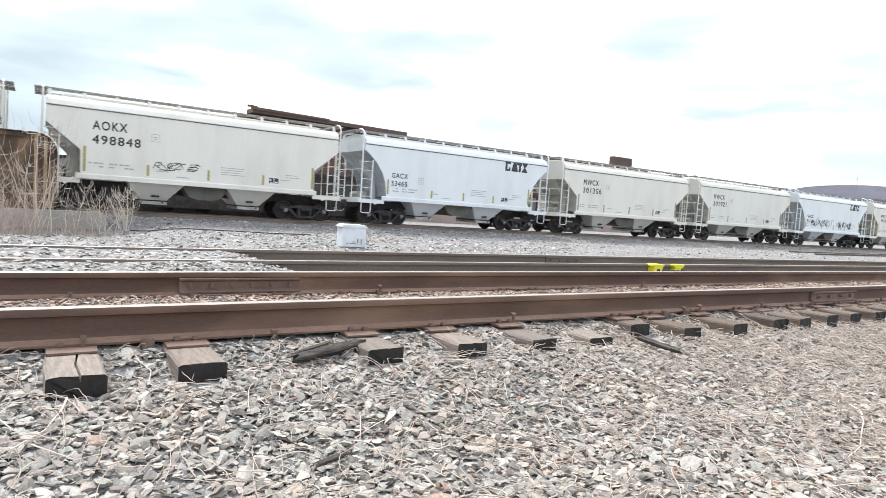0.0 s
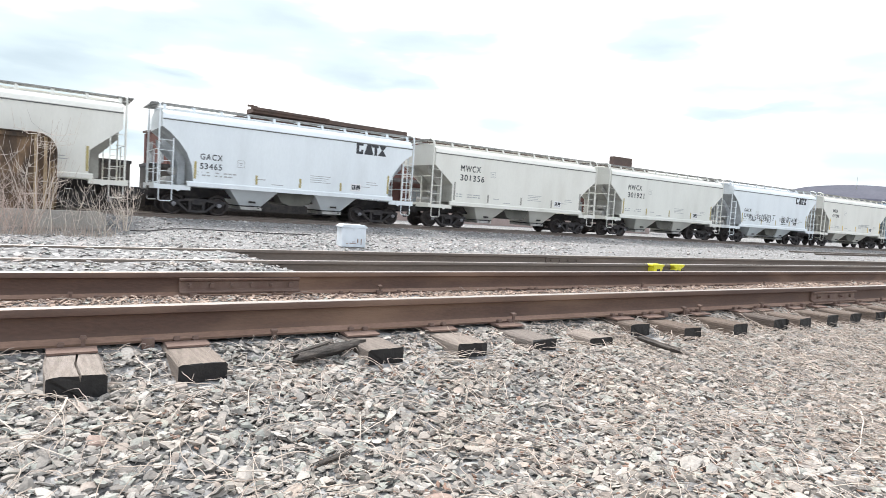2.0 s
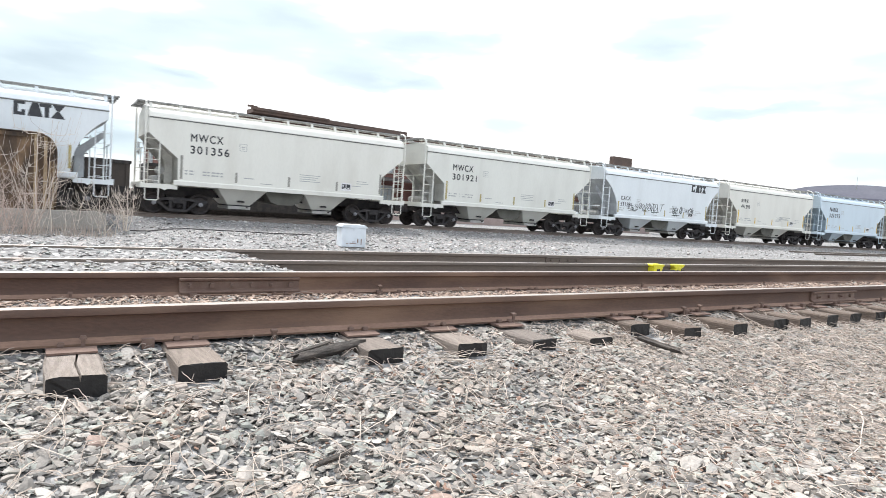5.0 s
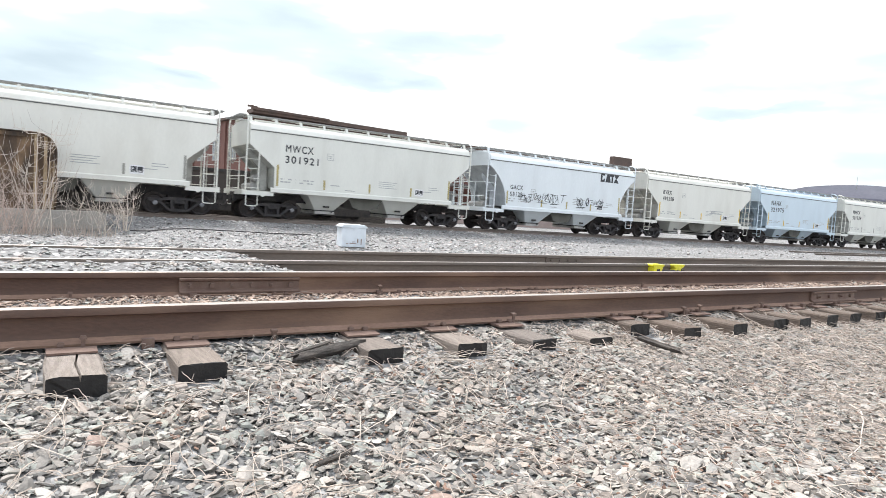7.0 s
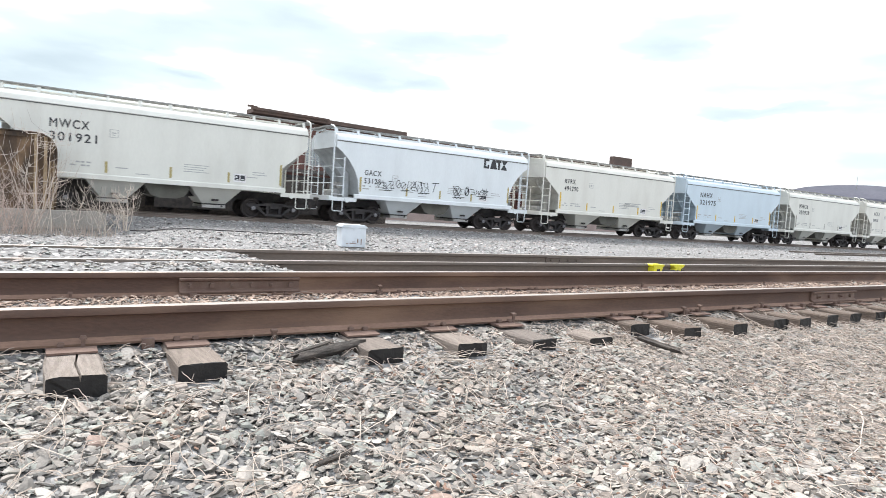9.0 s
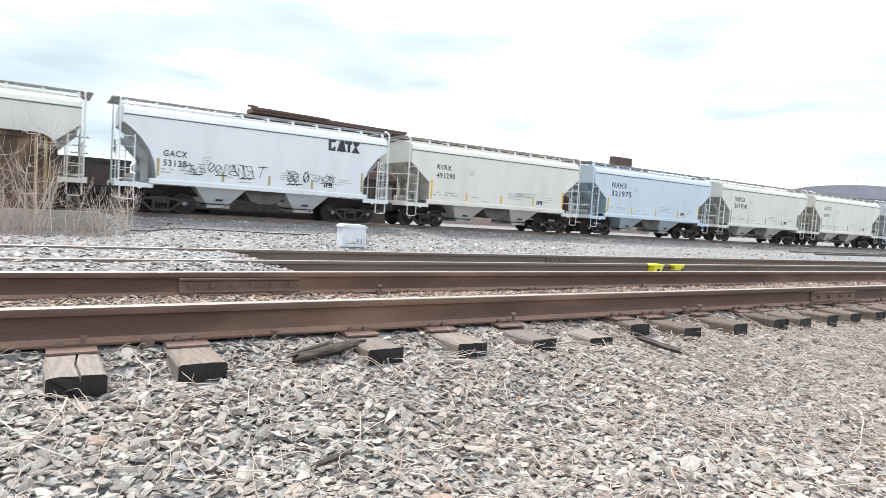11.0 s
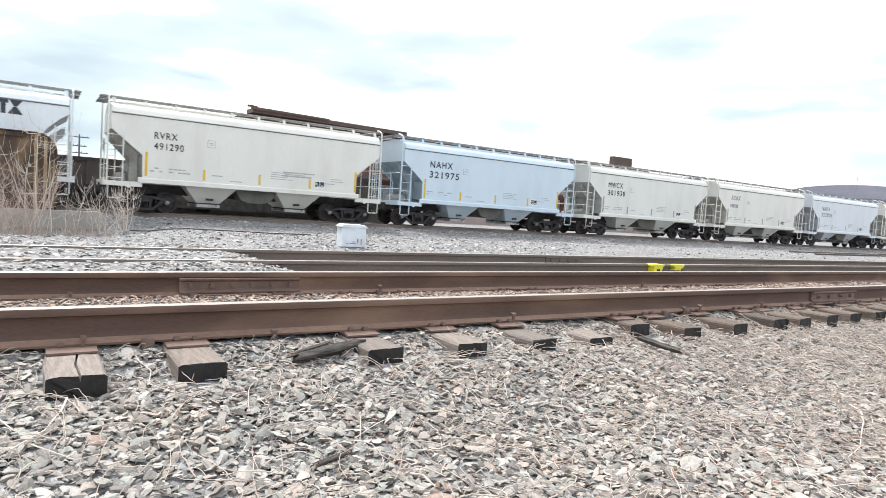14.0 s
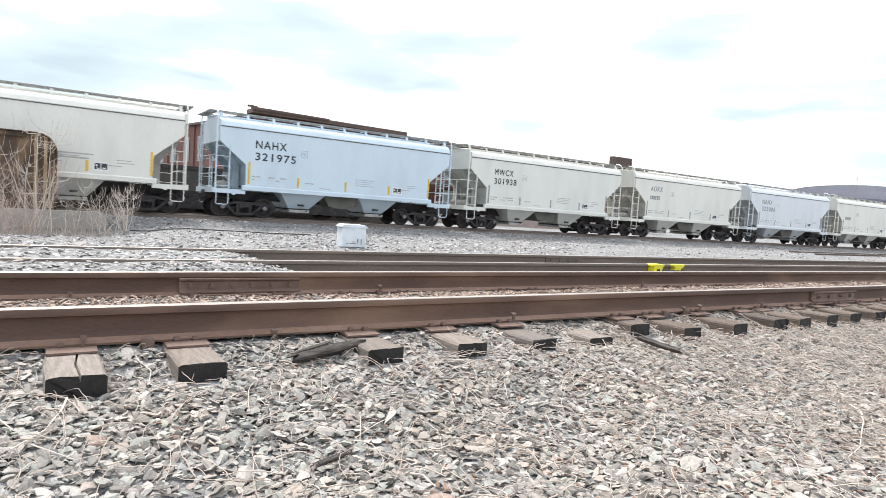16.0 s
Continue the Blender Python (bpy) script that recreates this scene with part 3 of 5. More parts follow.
STROKES = [((0, 1), (0.1, 0), (0.5, 0.7), (0.6, 0.05), (1, 1)), ((0.1, 0), (0.0, 0.95), (0.9, 0.1), (0.95, 1)), ((0.9, 0.95), (0.1, 0.9), (0.15, 0.5), (0.7, 0.5), (0.12, 0.45), (0.05, 0.05), (0.95, 0.1)),
           ((0.05, 0.9), (0.9, 0.95), (0.1, 0.05), (1.0, 0.08)), ((0.2, 0.0), (0.25, 0.95), (0.9, 0.85), (0.8, 0.5), (0.3, 0.45), (0.95, 0.0)), ((0.0, 0.92), (1.1, 1.0), (0.55, 0.97), (0.5, 0.0)),
           ((0.9, 0.8), (0.4, 1.0), (0.1, 0.7), (0.8, 0.4), (0.6, 0.05), (0.0, 0.12))]


def scribble(seed, x, z, width, height, strokes):
    """Angular spray strokes with loops, crossings and drips; they spell nothing."""
    rnd = random.Random(seed)
    b = Builder()
    cell, slant = width / strokes, 0.3
    r = 0.011 + 0.008 * height

    def line(pts, depth):
        b.tube([(px, -1.604 - 0.0002 * depth, pz) for px, pz in pts], r, 4)

    for i in range(strokes):
        x0, z0 = x + cell * i, z + 0.2 * height + rnd.uniform(-0.04, 0.05) * height
        w, h = cell * rnd.uniform(1.3, 2.0) * rnd.choice((-1, 1)), 0.75 * height * rnd.uniform(0.8, 1.05)
        x0 -= min(w, 0.0) * 0.7
        if rnd.random() < 0.18:
            w = 0.9 * cell
            ring = [(x0 + w * (0.5 + 0.48 * math.cos(k * 0.5712)), z0 + h * (0.5 + 0.45 * math.sin(k * 0.5712))) for k in range(12)]
            line(ring, i)
            line([ring[1], ring[7]], i + 9)
        else:
            line([(x0 + w * (px + slant * pz), z0 + h * (pz + rnd.uniform(-0.06, 0.06))) for px, pz in rnd.choice(STROKES)], i)
    x0 = x + width * rnd.uniform(0.25, 0.45)
    line([(x0 + width * 0.08 * k, z + height * (0.14 if k % 2 else 0.02)) for k in range(6)], 3)
    line([(x0 - 0.06, z + height * 0.05), (x0 + width * 0.5, z + height * 0.12)], 12)
    return b


def side_frame():
    """Cast truck side frame: an outline with two windows, pushed out."""
    b = Builder()
    for s in (-1, 1):
        b.prism([(s * 0.62, 0.60), (s * 1.14, 0.60), (s * 1.14, 0.50), (s * 1.02, 0.46), (s * 0.98, 0.36), (s * 0.80, 0.36), (s * 0.76, 0.50), (s * 0.62, 0.50)], -0.08, 0.08)
        b.prism([(s * 0.80, 0.46), (s * 0.66, 0.50), (s * 0.30, 0.16), (s * 0.38, 0.12)], -0.07, 0.07)
        b.prism([(s * 0.22, 0.62), (s * 0.34, 0.62), (s * 0.30, 0.14), (s * 0.20, 0.14)], -0.07, 0.07)
    b.prism([(-0.70, 0.52), (-0.62, 0.62), (-0.3, 0.67), (0.3, 0.67), (0.62, 0.62), (0.70, 0.52), (0.3, 0.56), (-0.3, 0.56)], -0.09, 0.09)
    b.prism([(-0.40, 0.20), (-0.36, 0.10), (0.36, 0.10), (0.40, 0.20)], -0.1, 0.1)
    for x in (-0.12, 0.0, 0.12):
        coil = [(x + 0.045 * math.cos(k * 1.2), 0.045 * math.sin(k * 1.2), 0.2 + 0.0085 * k) for k in range(28)]
        b.tube(coil, 0.013, 4)
    b.box(-0.20, 0.20, -0.12, 0.12, 0.43, 0.56)
    return b.mesh("side_frame", TRUCK)


def wheelset():
    b = Builder()
    for s in (-1, 1):
        b.lathe([(0.0, s * 0.80), (0.10, s * 0.80), (0.12, s * 0.77), (0.30, s * 0.735), (0.345, s * 0.80), (0.40, s * 0.805), (WHEEL_R, s * 0.79), (WHEEL_R + 0.005, s * 0.70), (0.448, s * 0.685), (0.44, s * 0.665), (0.36, s * 0.665), (0.30, s * 0.69), (0.1, s * 0.64), (0.0, s * 0.64)], 0, 32)
    b.tube([(0, -1.0, 0), (0, 1.0, 0)], 0.08, 12)
    me = b.mesh("wheelset", WHEEL, True)
    return me


def bearing():
    b = Builder().lathe([(0.0, -1.15), (0.05, -1.15), (0.055, -1.13), (0.085, -1.125), (0.09, -1.09), (0.1, -0.95), (0.0, -0.95)], 0, 14)
    for k in range(3):
        a = k * 2.094
        b.box(0.06 * math.cos(a) - 0.014, 0.06 * math.cos(a) + 0.014, -1.17, -1.13, 0.06 * math.sin(a) - 0.014, 0.06 * math.sin(a) + 0.014)
    return b.mesh("bearing_cap", BEARING, True)


def add_truck(car, x, wheels):
    truck = part("truck", cached("bolster", lambda: Builder().box(-0.2, 0.2, -1.0, 1.0, 0.44, 0.66).box(-0.3, 0.3, -0.25, 0.25, 0.6, 0.9).box(-0.75, 0.75, -0.06, 0.06, 0.3, 0.36).mesh("truck", TRUCK)), car, "dark dusty cast steel truck", pose(x, 0, 0))
    for s in (-1, 1):
        part("side_frame", cached("side_frame", side_frame), truck, "", pose(0, s * 1.03, 0, 0, 0, 0 if s < 0 else 180), 0.012)
    for s in (-1, 1):
        w = part("wheelset", cached("wheelset", wheelset), truck, "rusty steel wheels on an axle", pose(s * AXLE, 0, WHEEL_R))
        wheels.append((w, s * AXLE))
        part("bearing_cap", cached("bearing", bearing), truck, "worn grey bearing cap", pose(s * AXLE, 0, WHEEL_R))
        part("bearing_cap", cached("bearing", bearing), truck, "worn grey bearing cap", pose(s * AXLE, 0, WHEEL_R, 0, 0, 180))


def ladder_mesh(paint):
    b = Builder()
    b.box(0.0, 0.04, -0.03, 0.03, 0.0, 1.85)
    for k in range(5):
        b.tube([(-0.48, 0, 0.16 + 0.40 * k), (0.02, 0, 0.16 + 0.40 * k)], 0.013, 6)
    return b.mesh("ladder", paint)


def post_mesh(paint):
    """Corner post that bends over the roof's end."""
    b = Builder()
    b.tube([(0, 0, 0), (0, 0, 3.0), (0, 0.06, 3.16), (0, 0.25, 3.26), (0, 0.5, 3.30)], 0.034, 6)
    return b.mesh("corner_post", paint)


def end_rail_mesh(paint):
    b = Builder()
    for z in (0.62, 1.38):
        b.tube([(0, -1.45, z), (0, 1.45, z)], 0.018, 6)
    for y in (-1.0, 0.55):
        b.tube([(0, y, -0.05), (0, y, 2.9 if y < 0 else 1.4)], 0.024, 6)
    for k in range(5):
        b.tube([(0, -1.45, 0.2 + 0.42 * k), (0, -1.0, 0.2 + 0.42 * k)], 0.013, 5)
    return b.mesh("end_ladder", paint)


def stirrup_mesh(paint):
    b = Builder()
    b.tube([(-0.24, 0, 0.55), (-0.24, 0, 0.04), (-0.18, 0, 0.0), (0.18, 0, 0.0), (0.24, 0, 0.04), (0.24, 0, 0.55)], 0.022, 6)
    return b.mesh("stirrup_step", paint)


def hopper_mesh(paint):
    b = Builder()
    b.loft([(-1.06, -1.42, SILL + 0.05), (1.06, -1.42, SILL + 0.05), (1.06, 1.42, SILL + 0.05), (-1.06, 1.42, SILL + 0.05)],
           [(-0.46, -0.85, 0.50), (0.46, -0.85, 0.50), (0.46, 0.85, 0.50), (-0.46, 0.85, 0.50)])
    return b.mesh("hopper", paint)


def gate_mesh():
    b = Builder()
    b.box(-0.50, 0.50, -0.9, 0.9, 0.46, 0.505)
    b.tube([(0.30, -1.05, 0.42), (0.30, 1.05, 0.42)], 0.03, 6)
    b.box(-0.12, 0.16, -1.07, -1.0, 0.62, 0.70)
    return b.mesh("outlet_gate", TRUCK)


def outlet_tray_mesh():
    b = Builder().box(-0.46, 0.46, -0.95, 0.95, 0.33, 0.455)
    for x in (-0.3, 0.0, 0.3):
        b.box(x - 0.02, x + 0.02, -0.97, -0.95, 0.33, 0.45)
    return b.mesh("outlet_tray", TRAYSTEEL)


def running_board_mesh():
    b = Builder()
    y = -1.18
    for k in range(6):
        b.box(-5.92, 5.92, y + 0.1 * k, y + 0.1 * k + 0.06, 4.30, 4.345)
    for k in range(40):
        b.box(-5.90 + 0.302 * k, -5.87 + 0.302 * k, y, y + 0.56, 4.295, 4.33)
    return b.mesh("running_board", GRATING)


def crossover_mesh():
    """Short cross walk over the roof's end."""
    b = Builder()
    for k in range(4):
        b.box(5.56 + 0.095 * k, 5.62 + 0.095 * k, -0.58, 0.58, 4.302, 4.343)
    for y in (-0.55, 0.0, 0.5):
        b.box(5.5, 5.92, y, y + 0.04, 4.27, 4.3)
    return b.mesh("crossover_board", GRATING)


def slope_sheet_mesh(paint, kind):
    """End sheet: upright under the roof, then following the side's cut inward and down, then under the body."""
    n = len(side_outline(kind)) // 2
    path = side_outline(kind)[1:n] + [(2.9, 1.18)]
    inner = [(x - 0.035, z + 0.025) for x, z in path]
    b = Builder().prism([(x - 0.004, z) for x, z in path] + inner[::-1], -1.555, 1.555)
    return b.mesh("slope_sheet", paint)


def end_sheet_mesh(paint, kind):
    """Upright end under the roof, above the slope."""
    z0 = side_outline(kind)[1][1]
    return Builder().box(HALF - 0.04, HALF - 0.004, -1.555, 1.555, z0, TOP + 0.25).mesh("end_sheet", paint)


def gusset_mesh(paint):
    b = Builder().prism([(HALF - 0.10, 3.02), (HALF - 1.0, 2.28), (HALF - 1.02, 1.2), (HALF - 0.72, 1.2), (HALF - 0.72, 2.1), (HALF - 0.10, 2.75)], -0.02, 0.02)
    return b.mesh("gusset", paint)


def hatch_mesh(paint):
    b = Builder().box(-HALF + 0.5, HALF - 0.5, -0.4, 0.4, TOP + 0.46, TOP + 0.56)
    return b.mesh("roof_hatch", paint)


WHEELS, CARS = [], []


def hopper_car(index, kind, paint, pname, label, mark, number, strips, strip_label, logo=False, graffiti=None, legible=True):
    car = thing("hopper_car", label, "freight car", "hopper cars of the train")
    CARS.append((car, index))
    K = (kind, pname)

    def P(name, make, lab="", at=None, bevel=0.0):
        return part(name, cached((name,) + K, make), car, lab, at, bevel)

    outline = side_outline(kind)
    for s in (-1, 1):
        P("side_panel", lambda: Builder().prism(outline, -0.02, 0.02).mesh("side_panel", paint), "smooth flat painted steel side", pose(0, s * 1.58, 0), 0.006)
        P("side_sill", lambda: Builder().prism([(-0.05, SILL), (0.05, SILL), (0.05, SILL + 0.2), (-0.02, SILL + 0.2), (-0.05, SILL + 0.16)], -HALF + 0.95, HALF - 0.95, "x").mesh("side_sill", paint), "pale sill along the side", pose(0, s * 1.605, 0, 0, 0, 0 if s < 0 else 180), 0.006)
        P("belt_strip", lambda: Builder().box(-HALF, HALF, -0.012, 0.012, TOP - 0.035, TOP + 0.0).mesh("belt_strip", SEAM), "dark seam under the roof", pose(0, s * 1.606, 0))
        board = part("running_board", cached("board", running_board_mesh), car, "grey steel grating walkway", pose(0, 0, 0, 0, 0, 0 if s < 0 else 180))
        for k in range(11):
            part("bracket", cached(("bracket", pname), lambda: Builder().prism([(-1.36, 4.00), (-1.30, 4.00), (-1.16, 4.30), (-0.62, 4.30), (-0.62, 4.28), (-1.12, 4.26), (-1.22, 4.0), (-1.3, 3.96)], -0.055, 0.055, "x").mesh("bracket", paint)), board, "", pose(-5.45 + 1.09 * k, 0, 0))
    P("roof", lambda: Builder().prism(roof_section(), -HALF, HALF, "x").mesh("roof", paint, True), "curved pale roof")
    P("roof_hatch", lambda: hatch_mesh(paint))
    P("inner_slope", lambda: Builder().prism([(-0.95, 1.22), (0.95, 1.22), (0.62, 0.72), (0.3, 0.62), (-0.3, 0.62), (-0.62, 0.72)], -1.3, 1.3).mesh("inner_slope", DARKSLOPE), "dark olive sheet between the hoppers")
    P("center_sill", lambda: Builder().box(-5.75, 5.75, -0.32, 0.32, 0.75, 1.12).mesh("center_sill", TRUCK))
    for s in (-1, 1):
        flip = pose(0, 0, 0, 0, 0, 0 if s > 0 else 180)
        P("slope_sheet", lambda: slope_sheet_mesh(SHADED_PAINT[pname], kind), "sloped end sheet in paint darkened for shade", flip)
        P("end_sheet", lambda: end_sheet_mesh(paint, kind), "upright painted end sheet", flip)
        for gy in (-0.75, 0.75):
            P("gusset", lambda: gusset_mesh(SHADED_PAINT[pname]), "", flip @ pose(0, gy, 0))
        part("crossover_board", cached("crossover", crossover_mesh), car, "grey grating across the roof's end", flip)
        P("end_platform", lambda: Builder().box(4.45, 5.76, -1.52, 1.52, 1.08, 1.13).box(4.45, 5.74, -1.6, -1.52, 0.98, 1.16).box(4.45, 5.74, 1.52, 1.6, 0.98, 1.16).box(5.70, 5.78, -1.55, 1.55, 0.98, 1.2).mesh("end_platform", paint), "", flip, 0.006)
        part("coupler", cached("coupler", lambda: Builder().box(5.72, 6.1, -0.09, 0.09, 0.72, 0.92).box(6.04, 6.22, -0.16, 0.14, 0.68, 0.98).box(5.68, 5.82, -0.3, 0.3, 0.66, 1.08).mesh("coupler", TRUCK)), car, "", flip, 0.015)
        part("air_hose", cached("hose", lambda: Builder().tube([(5.75, -0.3, 0.8), (5.9, -0.32, 0.62), (6.03, -0.3, 0.45), (6.16, -0.25, 0.42), (6.22, -0.2, 0.5)], 0.025, 6).mesh("air_hose", TRUCK, True)), car, "", flip)
        P("end_ladder", lambda: end_rail_mesh(paint), "", pose(s * 5.68, 0, 1.15, 0, 0, 0 if s > 0 else 180))
        hop = P("hopper", lambda: hopper_mesh(paint), "tapered discharge hopper", pose(s * 1.85, 0, 0), 0.01)
        part("outlet_gate", cached("gate", gate_mesh), hop, "dark outlet gate")
        part("outlet_tray", cached("tray", outlet_tray_mesh), hop, "pale dusty steel outlet tray", None, 0.006)
        for ys in (-1, 1):
            P("corner_post", lambda: post_mesh(paint), "", pose(s * 5.65, ys * 1.55, 1.1, 0, 0, 0 if ys < 0 else 180))
            P("ladder", lambda: ladder_mesh(paint), "", pose(s * 5.15, ys * 1.57, 1.12, 0, 0, 180 if s > 0 else 0))
            P("stirrup_step", lambda: stirrup_mesh(paint), "", pose(s * 5.37, ys * 1.56, 0.52))
            part("jacking_pad", cached(("pad", pname), lambda: Builder().prism([(-0.14, 1.14), (0.14, 1.14), (0.1, 0.98), (0.0, 0.92), (-0.1, 0.98)], -0.02, 0.02).mesh("jacking_pad", paint)), car, "", pose(s * 4.92, ys * 1.605, 0))
        add_truck(car, s * (4.33 if kind == "straight" else 4.08), WHEELS)
    part("brake_cylinder", cached("brake", lambda: Builder().tube([(-4.95, -0.7, 1.72), (-4.95, -0.2, 1.72)], 0.16, 12).mesh("brake_cylinder", GRATING)), car, "grey brake cylinder on the end")
    part("air_tank", cached("tank", lambda: Builder().tube([(-5.1, -0.75, 1.34), (-5.1, 0.6, 1.34)], 0.17, 12).mesh("air_tank", GRATING)), car, "grey air tank on the end platform")
    part("brake_wheel", cached("bwheel", lambda: Builder().tube([(-5.6, 0.9 + 0.26 * math.cos(k * 0.524), 2.6 + 0.26 * math.sin(k * 0.524)) for k in range(13)], 0.02, 5).mesh("brake_wheel", GRATING)), car, "grey hand brake wheel")
    # markings
    # left edge, then base height, width and character height of the letters and of the digits
    lx, m_row, d_row = {
        "AOKX": (-4.1, (2.97, 1.15, 0.33), (2.45, 1.62, 0.33)), "MWCX": (-4.02, (2.91, 1.25, 0.32), (2.44, 1.5, 0.32)),
        "RVRX": (-4.08, (2.87, 0.84, 0.26), (2.46, 1.08, 0.27)), "NAHX": (-4.1, (2.93, 1.33, 0.33), (2.43, 1.75, 0.33)),
        "GACX": (-4.12, (2.25, 0.87, 0.24), (1.87, 0.85, 0.25))}.get(mark, (-4.05, (2.87, 0.9, 0.24), (2.36, 0.95, 0.24)))
    ink = BLACK if legible else INKFADED
    if mark:
        part("lettering", letter_mesh(mark, m_row[1], m_row[2], ink), car, "dark reporting letters", on_side(lx, m_row[0]))
    if number:
        part("lettering", letter_mesh(number, d_row[1], d_row[2], ink), car, "dark car digits", on_side(lx, d_row[0]))
    elif mark or index > 9:
        tagged(part("lettering", bars([(lx + 0.16 * k, d_row[0], 0.11, 0.24) for k in range(6)]).mesh("lettering", INKFADED), car, "unreadable faded digits"), kind="stuff")
    jit = random.Random(index)
    smalls = [(-4.2 + 0.17 * k, z, jit.choice((0.0, 0.09, 0.13, 0.14)) + 0.01, 0.055) for k in range(9) for z in (1.72, 1.60) if k != 3]
    if index == 6:
        smalls += [(1.0, 2.02, 1.45, 0.05), (0.95, 1.86, 1.35, 0.06), (1.1, 1.94, 0.9, 0.03)]
    smalls += [(0.5, 1.98 - 0.09 * k, 0.95 - 0.1 * (k % 3), 0.028) for k in range(4)] + [(3.2, 1.9, 0.5, 0.03), (3.2, 1.8, 0.6, 0.03), (2.9, 1.68, 0.5, 0.03)] + [(-1.9, 1.62, 0.42, 0.04), (-1.2, 1.45, 0.5, 0.03)]
    bx, bz = (-2.12, 2.74) if kind == "straight" else (-2.66, 2.06)
    smalls += [(bx, bz, 0.3, 0.018), (bx, bz + 0.28, 0.3, 0.018), (bx, bz, 0.018, 0.28), (bx + 0.28, bz, 0.018, 0.28), (bx + 0.08, bz + 0.15, 0.14, 0.04), (bx + 0.11, bz + 0.08, 0.08, 0.03)]
    tagged(part("stencil_marking", bars(smalls).mesh("stencil_marking", FADED), car, "small unreadable grey stencil marking"), kind="stuff")
    plac = part("placard", bars([(2.44, 1.46, 0.5, 0.34)]).mesh("placard", WHITE), car, "white placard with black marks")
    b = Builder()
    for x, z, w, h in ((2.49, 1.53, 0.19, 0.22), (2.71, 1.53, 0.19, 0.22)):
        b.box(x, x + w, -1.609, -1.6068, z, z + h)
    tagged(part("placard_mark", b.mesh("placard_mark", BLACK), plac), kind="stuff")
    b = Builder()
    for x, z, w, h in ((2.52, 1.63, 0.06, 0.07), (2.74, 1.56, 0.12, 0.04), (2.55, 1.55, 0.1, 0.03)):
        b.box(x, x + w, -1.6115, -1.6092, z, z + h)
    tagged(part("placard_sign", b.mesh("placard_sign", WHITE), plac), kind="stuff")
    for x, h in ((-4.33, 0.92), (-2.2, 0.42), (0.03, 0.42), (2.24, 0.41), (4.4, 0.92)) if kind == "straight" else ((-4.3, 0.68), (-1.85, 0.38), (0.05, 0.4), (1.95, 0.38), (4.33, 0.85)):
        part("reflector_strip", cached(("strip", h, strip_label), lambda: Builder().box(-0.045, 0.045, -1.608, -1.601, 1.42, 1.42 + h).mesh("reflector_strip", strips)), car, strip_label, pose(x, 0, 0 if kind == "straight" or h < 0.5 else 0.05))
    if logo:
        # four bold blocks: a notched ring, a wedge, a flag and a bow
        b, ox, oz, oh = Builder(), 2.62, 3.19, 0.49
        shapes = [((0, 0), (0.13, 0), (0.13, oh), (0, oh)), ((0.13, 0), (0.34, 0), (0.34, 0.2), (0.23, 0.2), (0.23, 0.11), (0.13, 0.11)), ((0.13, 0.38), (0.34, 0.38), (0.34, oh), (0.13, oh)),
                  ((0.4, 0), (0.86, 0), (0.72, oh), (0.54, oh)),
                  ((0.76, 0.36), (1.12, 0.36), (1.12, oh), (0.76, oh)), ((0.91, 0), (1.05, 0), (1.05, 0.359), (0.91, 0.359)),
                  ((1.1, 0), (1.54, 0), (1.36, 0.25), (1.27, 0.25)), ((1.14, oh), (1.54, oh), (1.37, 0.26), (1.28, 0.26))]
        for k, outline in enumerate(shapes):
            b.prism([(ox + x, oz + z) for x, z in outline], -1.6065 - 0.0003 * k, -1.601)
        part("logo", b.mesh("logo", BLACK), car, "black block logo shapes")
    if graffiti:
        for seed, x, z, w, h, n in graffiti:
            tagged(part("graffiti", scribble(seed, x, z, w, h, n).mesh("graffiti", BLACK), car, "thin black illegible spray scribble"), kind="stuff")
    return car


OLD = (OLDYELLOW, "dirty yellow reflective strip")
NEW = (YELLOW, "bright yellow reflective strip")
GREY = (GREYSTRIP, "dirt-grey reflective strip")
hopper_car(0, "straight", CREAM, "cream", "cream two-bay covered hopper car, dusty", "", "", *OLD, legible=False)
hopper_car(1, "straight", CREAM, "cream", "cream covered hopper car with black spray scribble", "AOKX", "498848", *OLD, graffiti=[(3, -2.1, 1.68, 1.0, 0.34, 5), (14, -1.0, 1.72, 0.6, 0.36, 3)])
hopper_car(2, "curved", PALE, "pale", "pale blue-white covered hopper car with black logo", "GACX", "53465", *OLD, logo=True)
hopper_car(3, "straight", CREAM, "cream", "cream covered hopper car with dirty strips", "MWCX", "301356", *GREY)
hopper_car(4, "straight", GREYCREAM, "greycream", "grey-cream covered hopper car with yellowish strips", "MWCX", "301921", *OLD)
hopper_car(5, "curved", PALE, "pale", "pale covered hopper car with long spray scribbles", "GACX", "53128", *OLD, logo=True, graffiti=[(5, -3.3, 1.6, 0.78, 0.5, 4), (6, -2.45, 1.64, 0.85, 0.55, 3), (7, -1.5, 1.58, 1.2, 0.66, 5), (8, 0.45, 1.5, 1.35, 0.7, 5), (9, 2.0, 1.68, 0.98, 0.44, 5)])
hopper_car(6, "straight", CREAM, "cream", "cream covered hopper car with bright yellow strips", "RVRX", "491290", *NEW, graffiti=None)
hopper_car(7, "straight", BLUE, "blue", "light blue covered hopper car with yellow strips", "NAHX", "321975", *NEW)
hopper_car(8, "straight", GREYCREAM, "greycream", "grey-cream covered hopper car with dark strips", "MWCX", "301938", *GREY)
hopper_car(9, "straight", CREAM, "cream", "plain cream covered hopper car", "AOKX", "", *GREY, legible=False)
hopper_car(10, "straight", SILVER, "silver", "pale grey covered hopper car with faint marks", "NAHX", "322006", *GREY, legible=False)
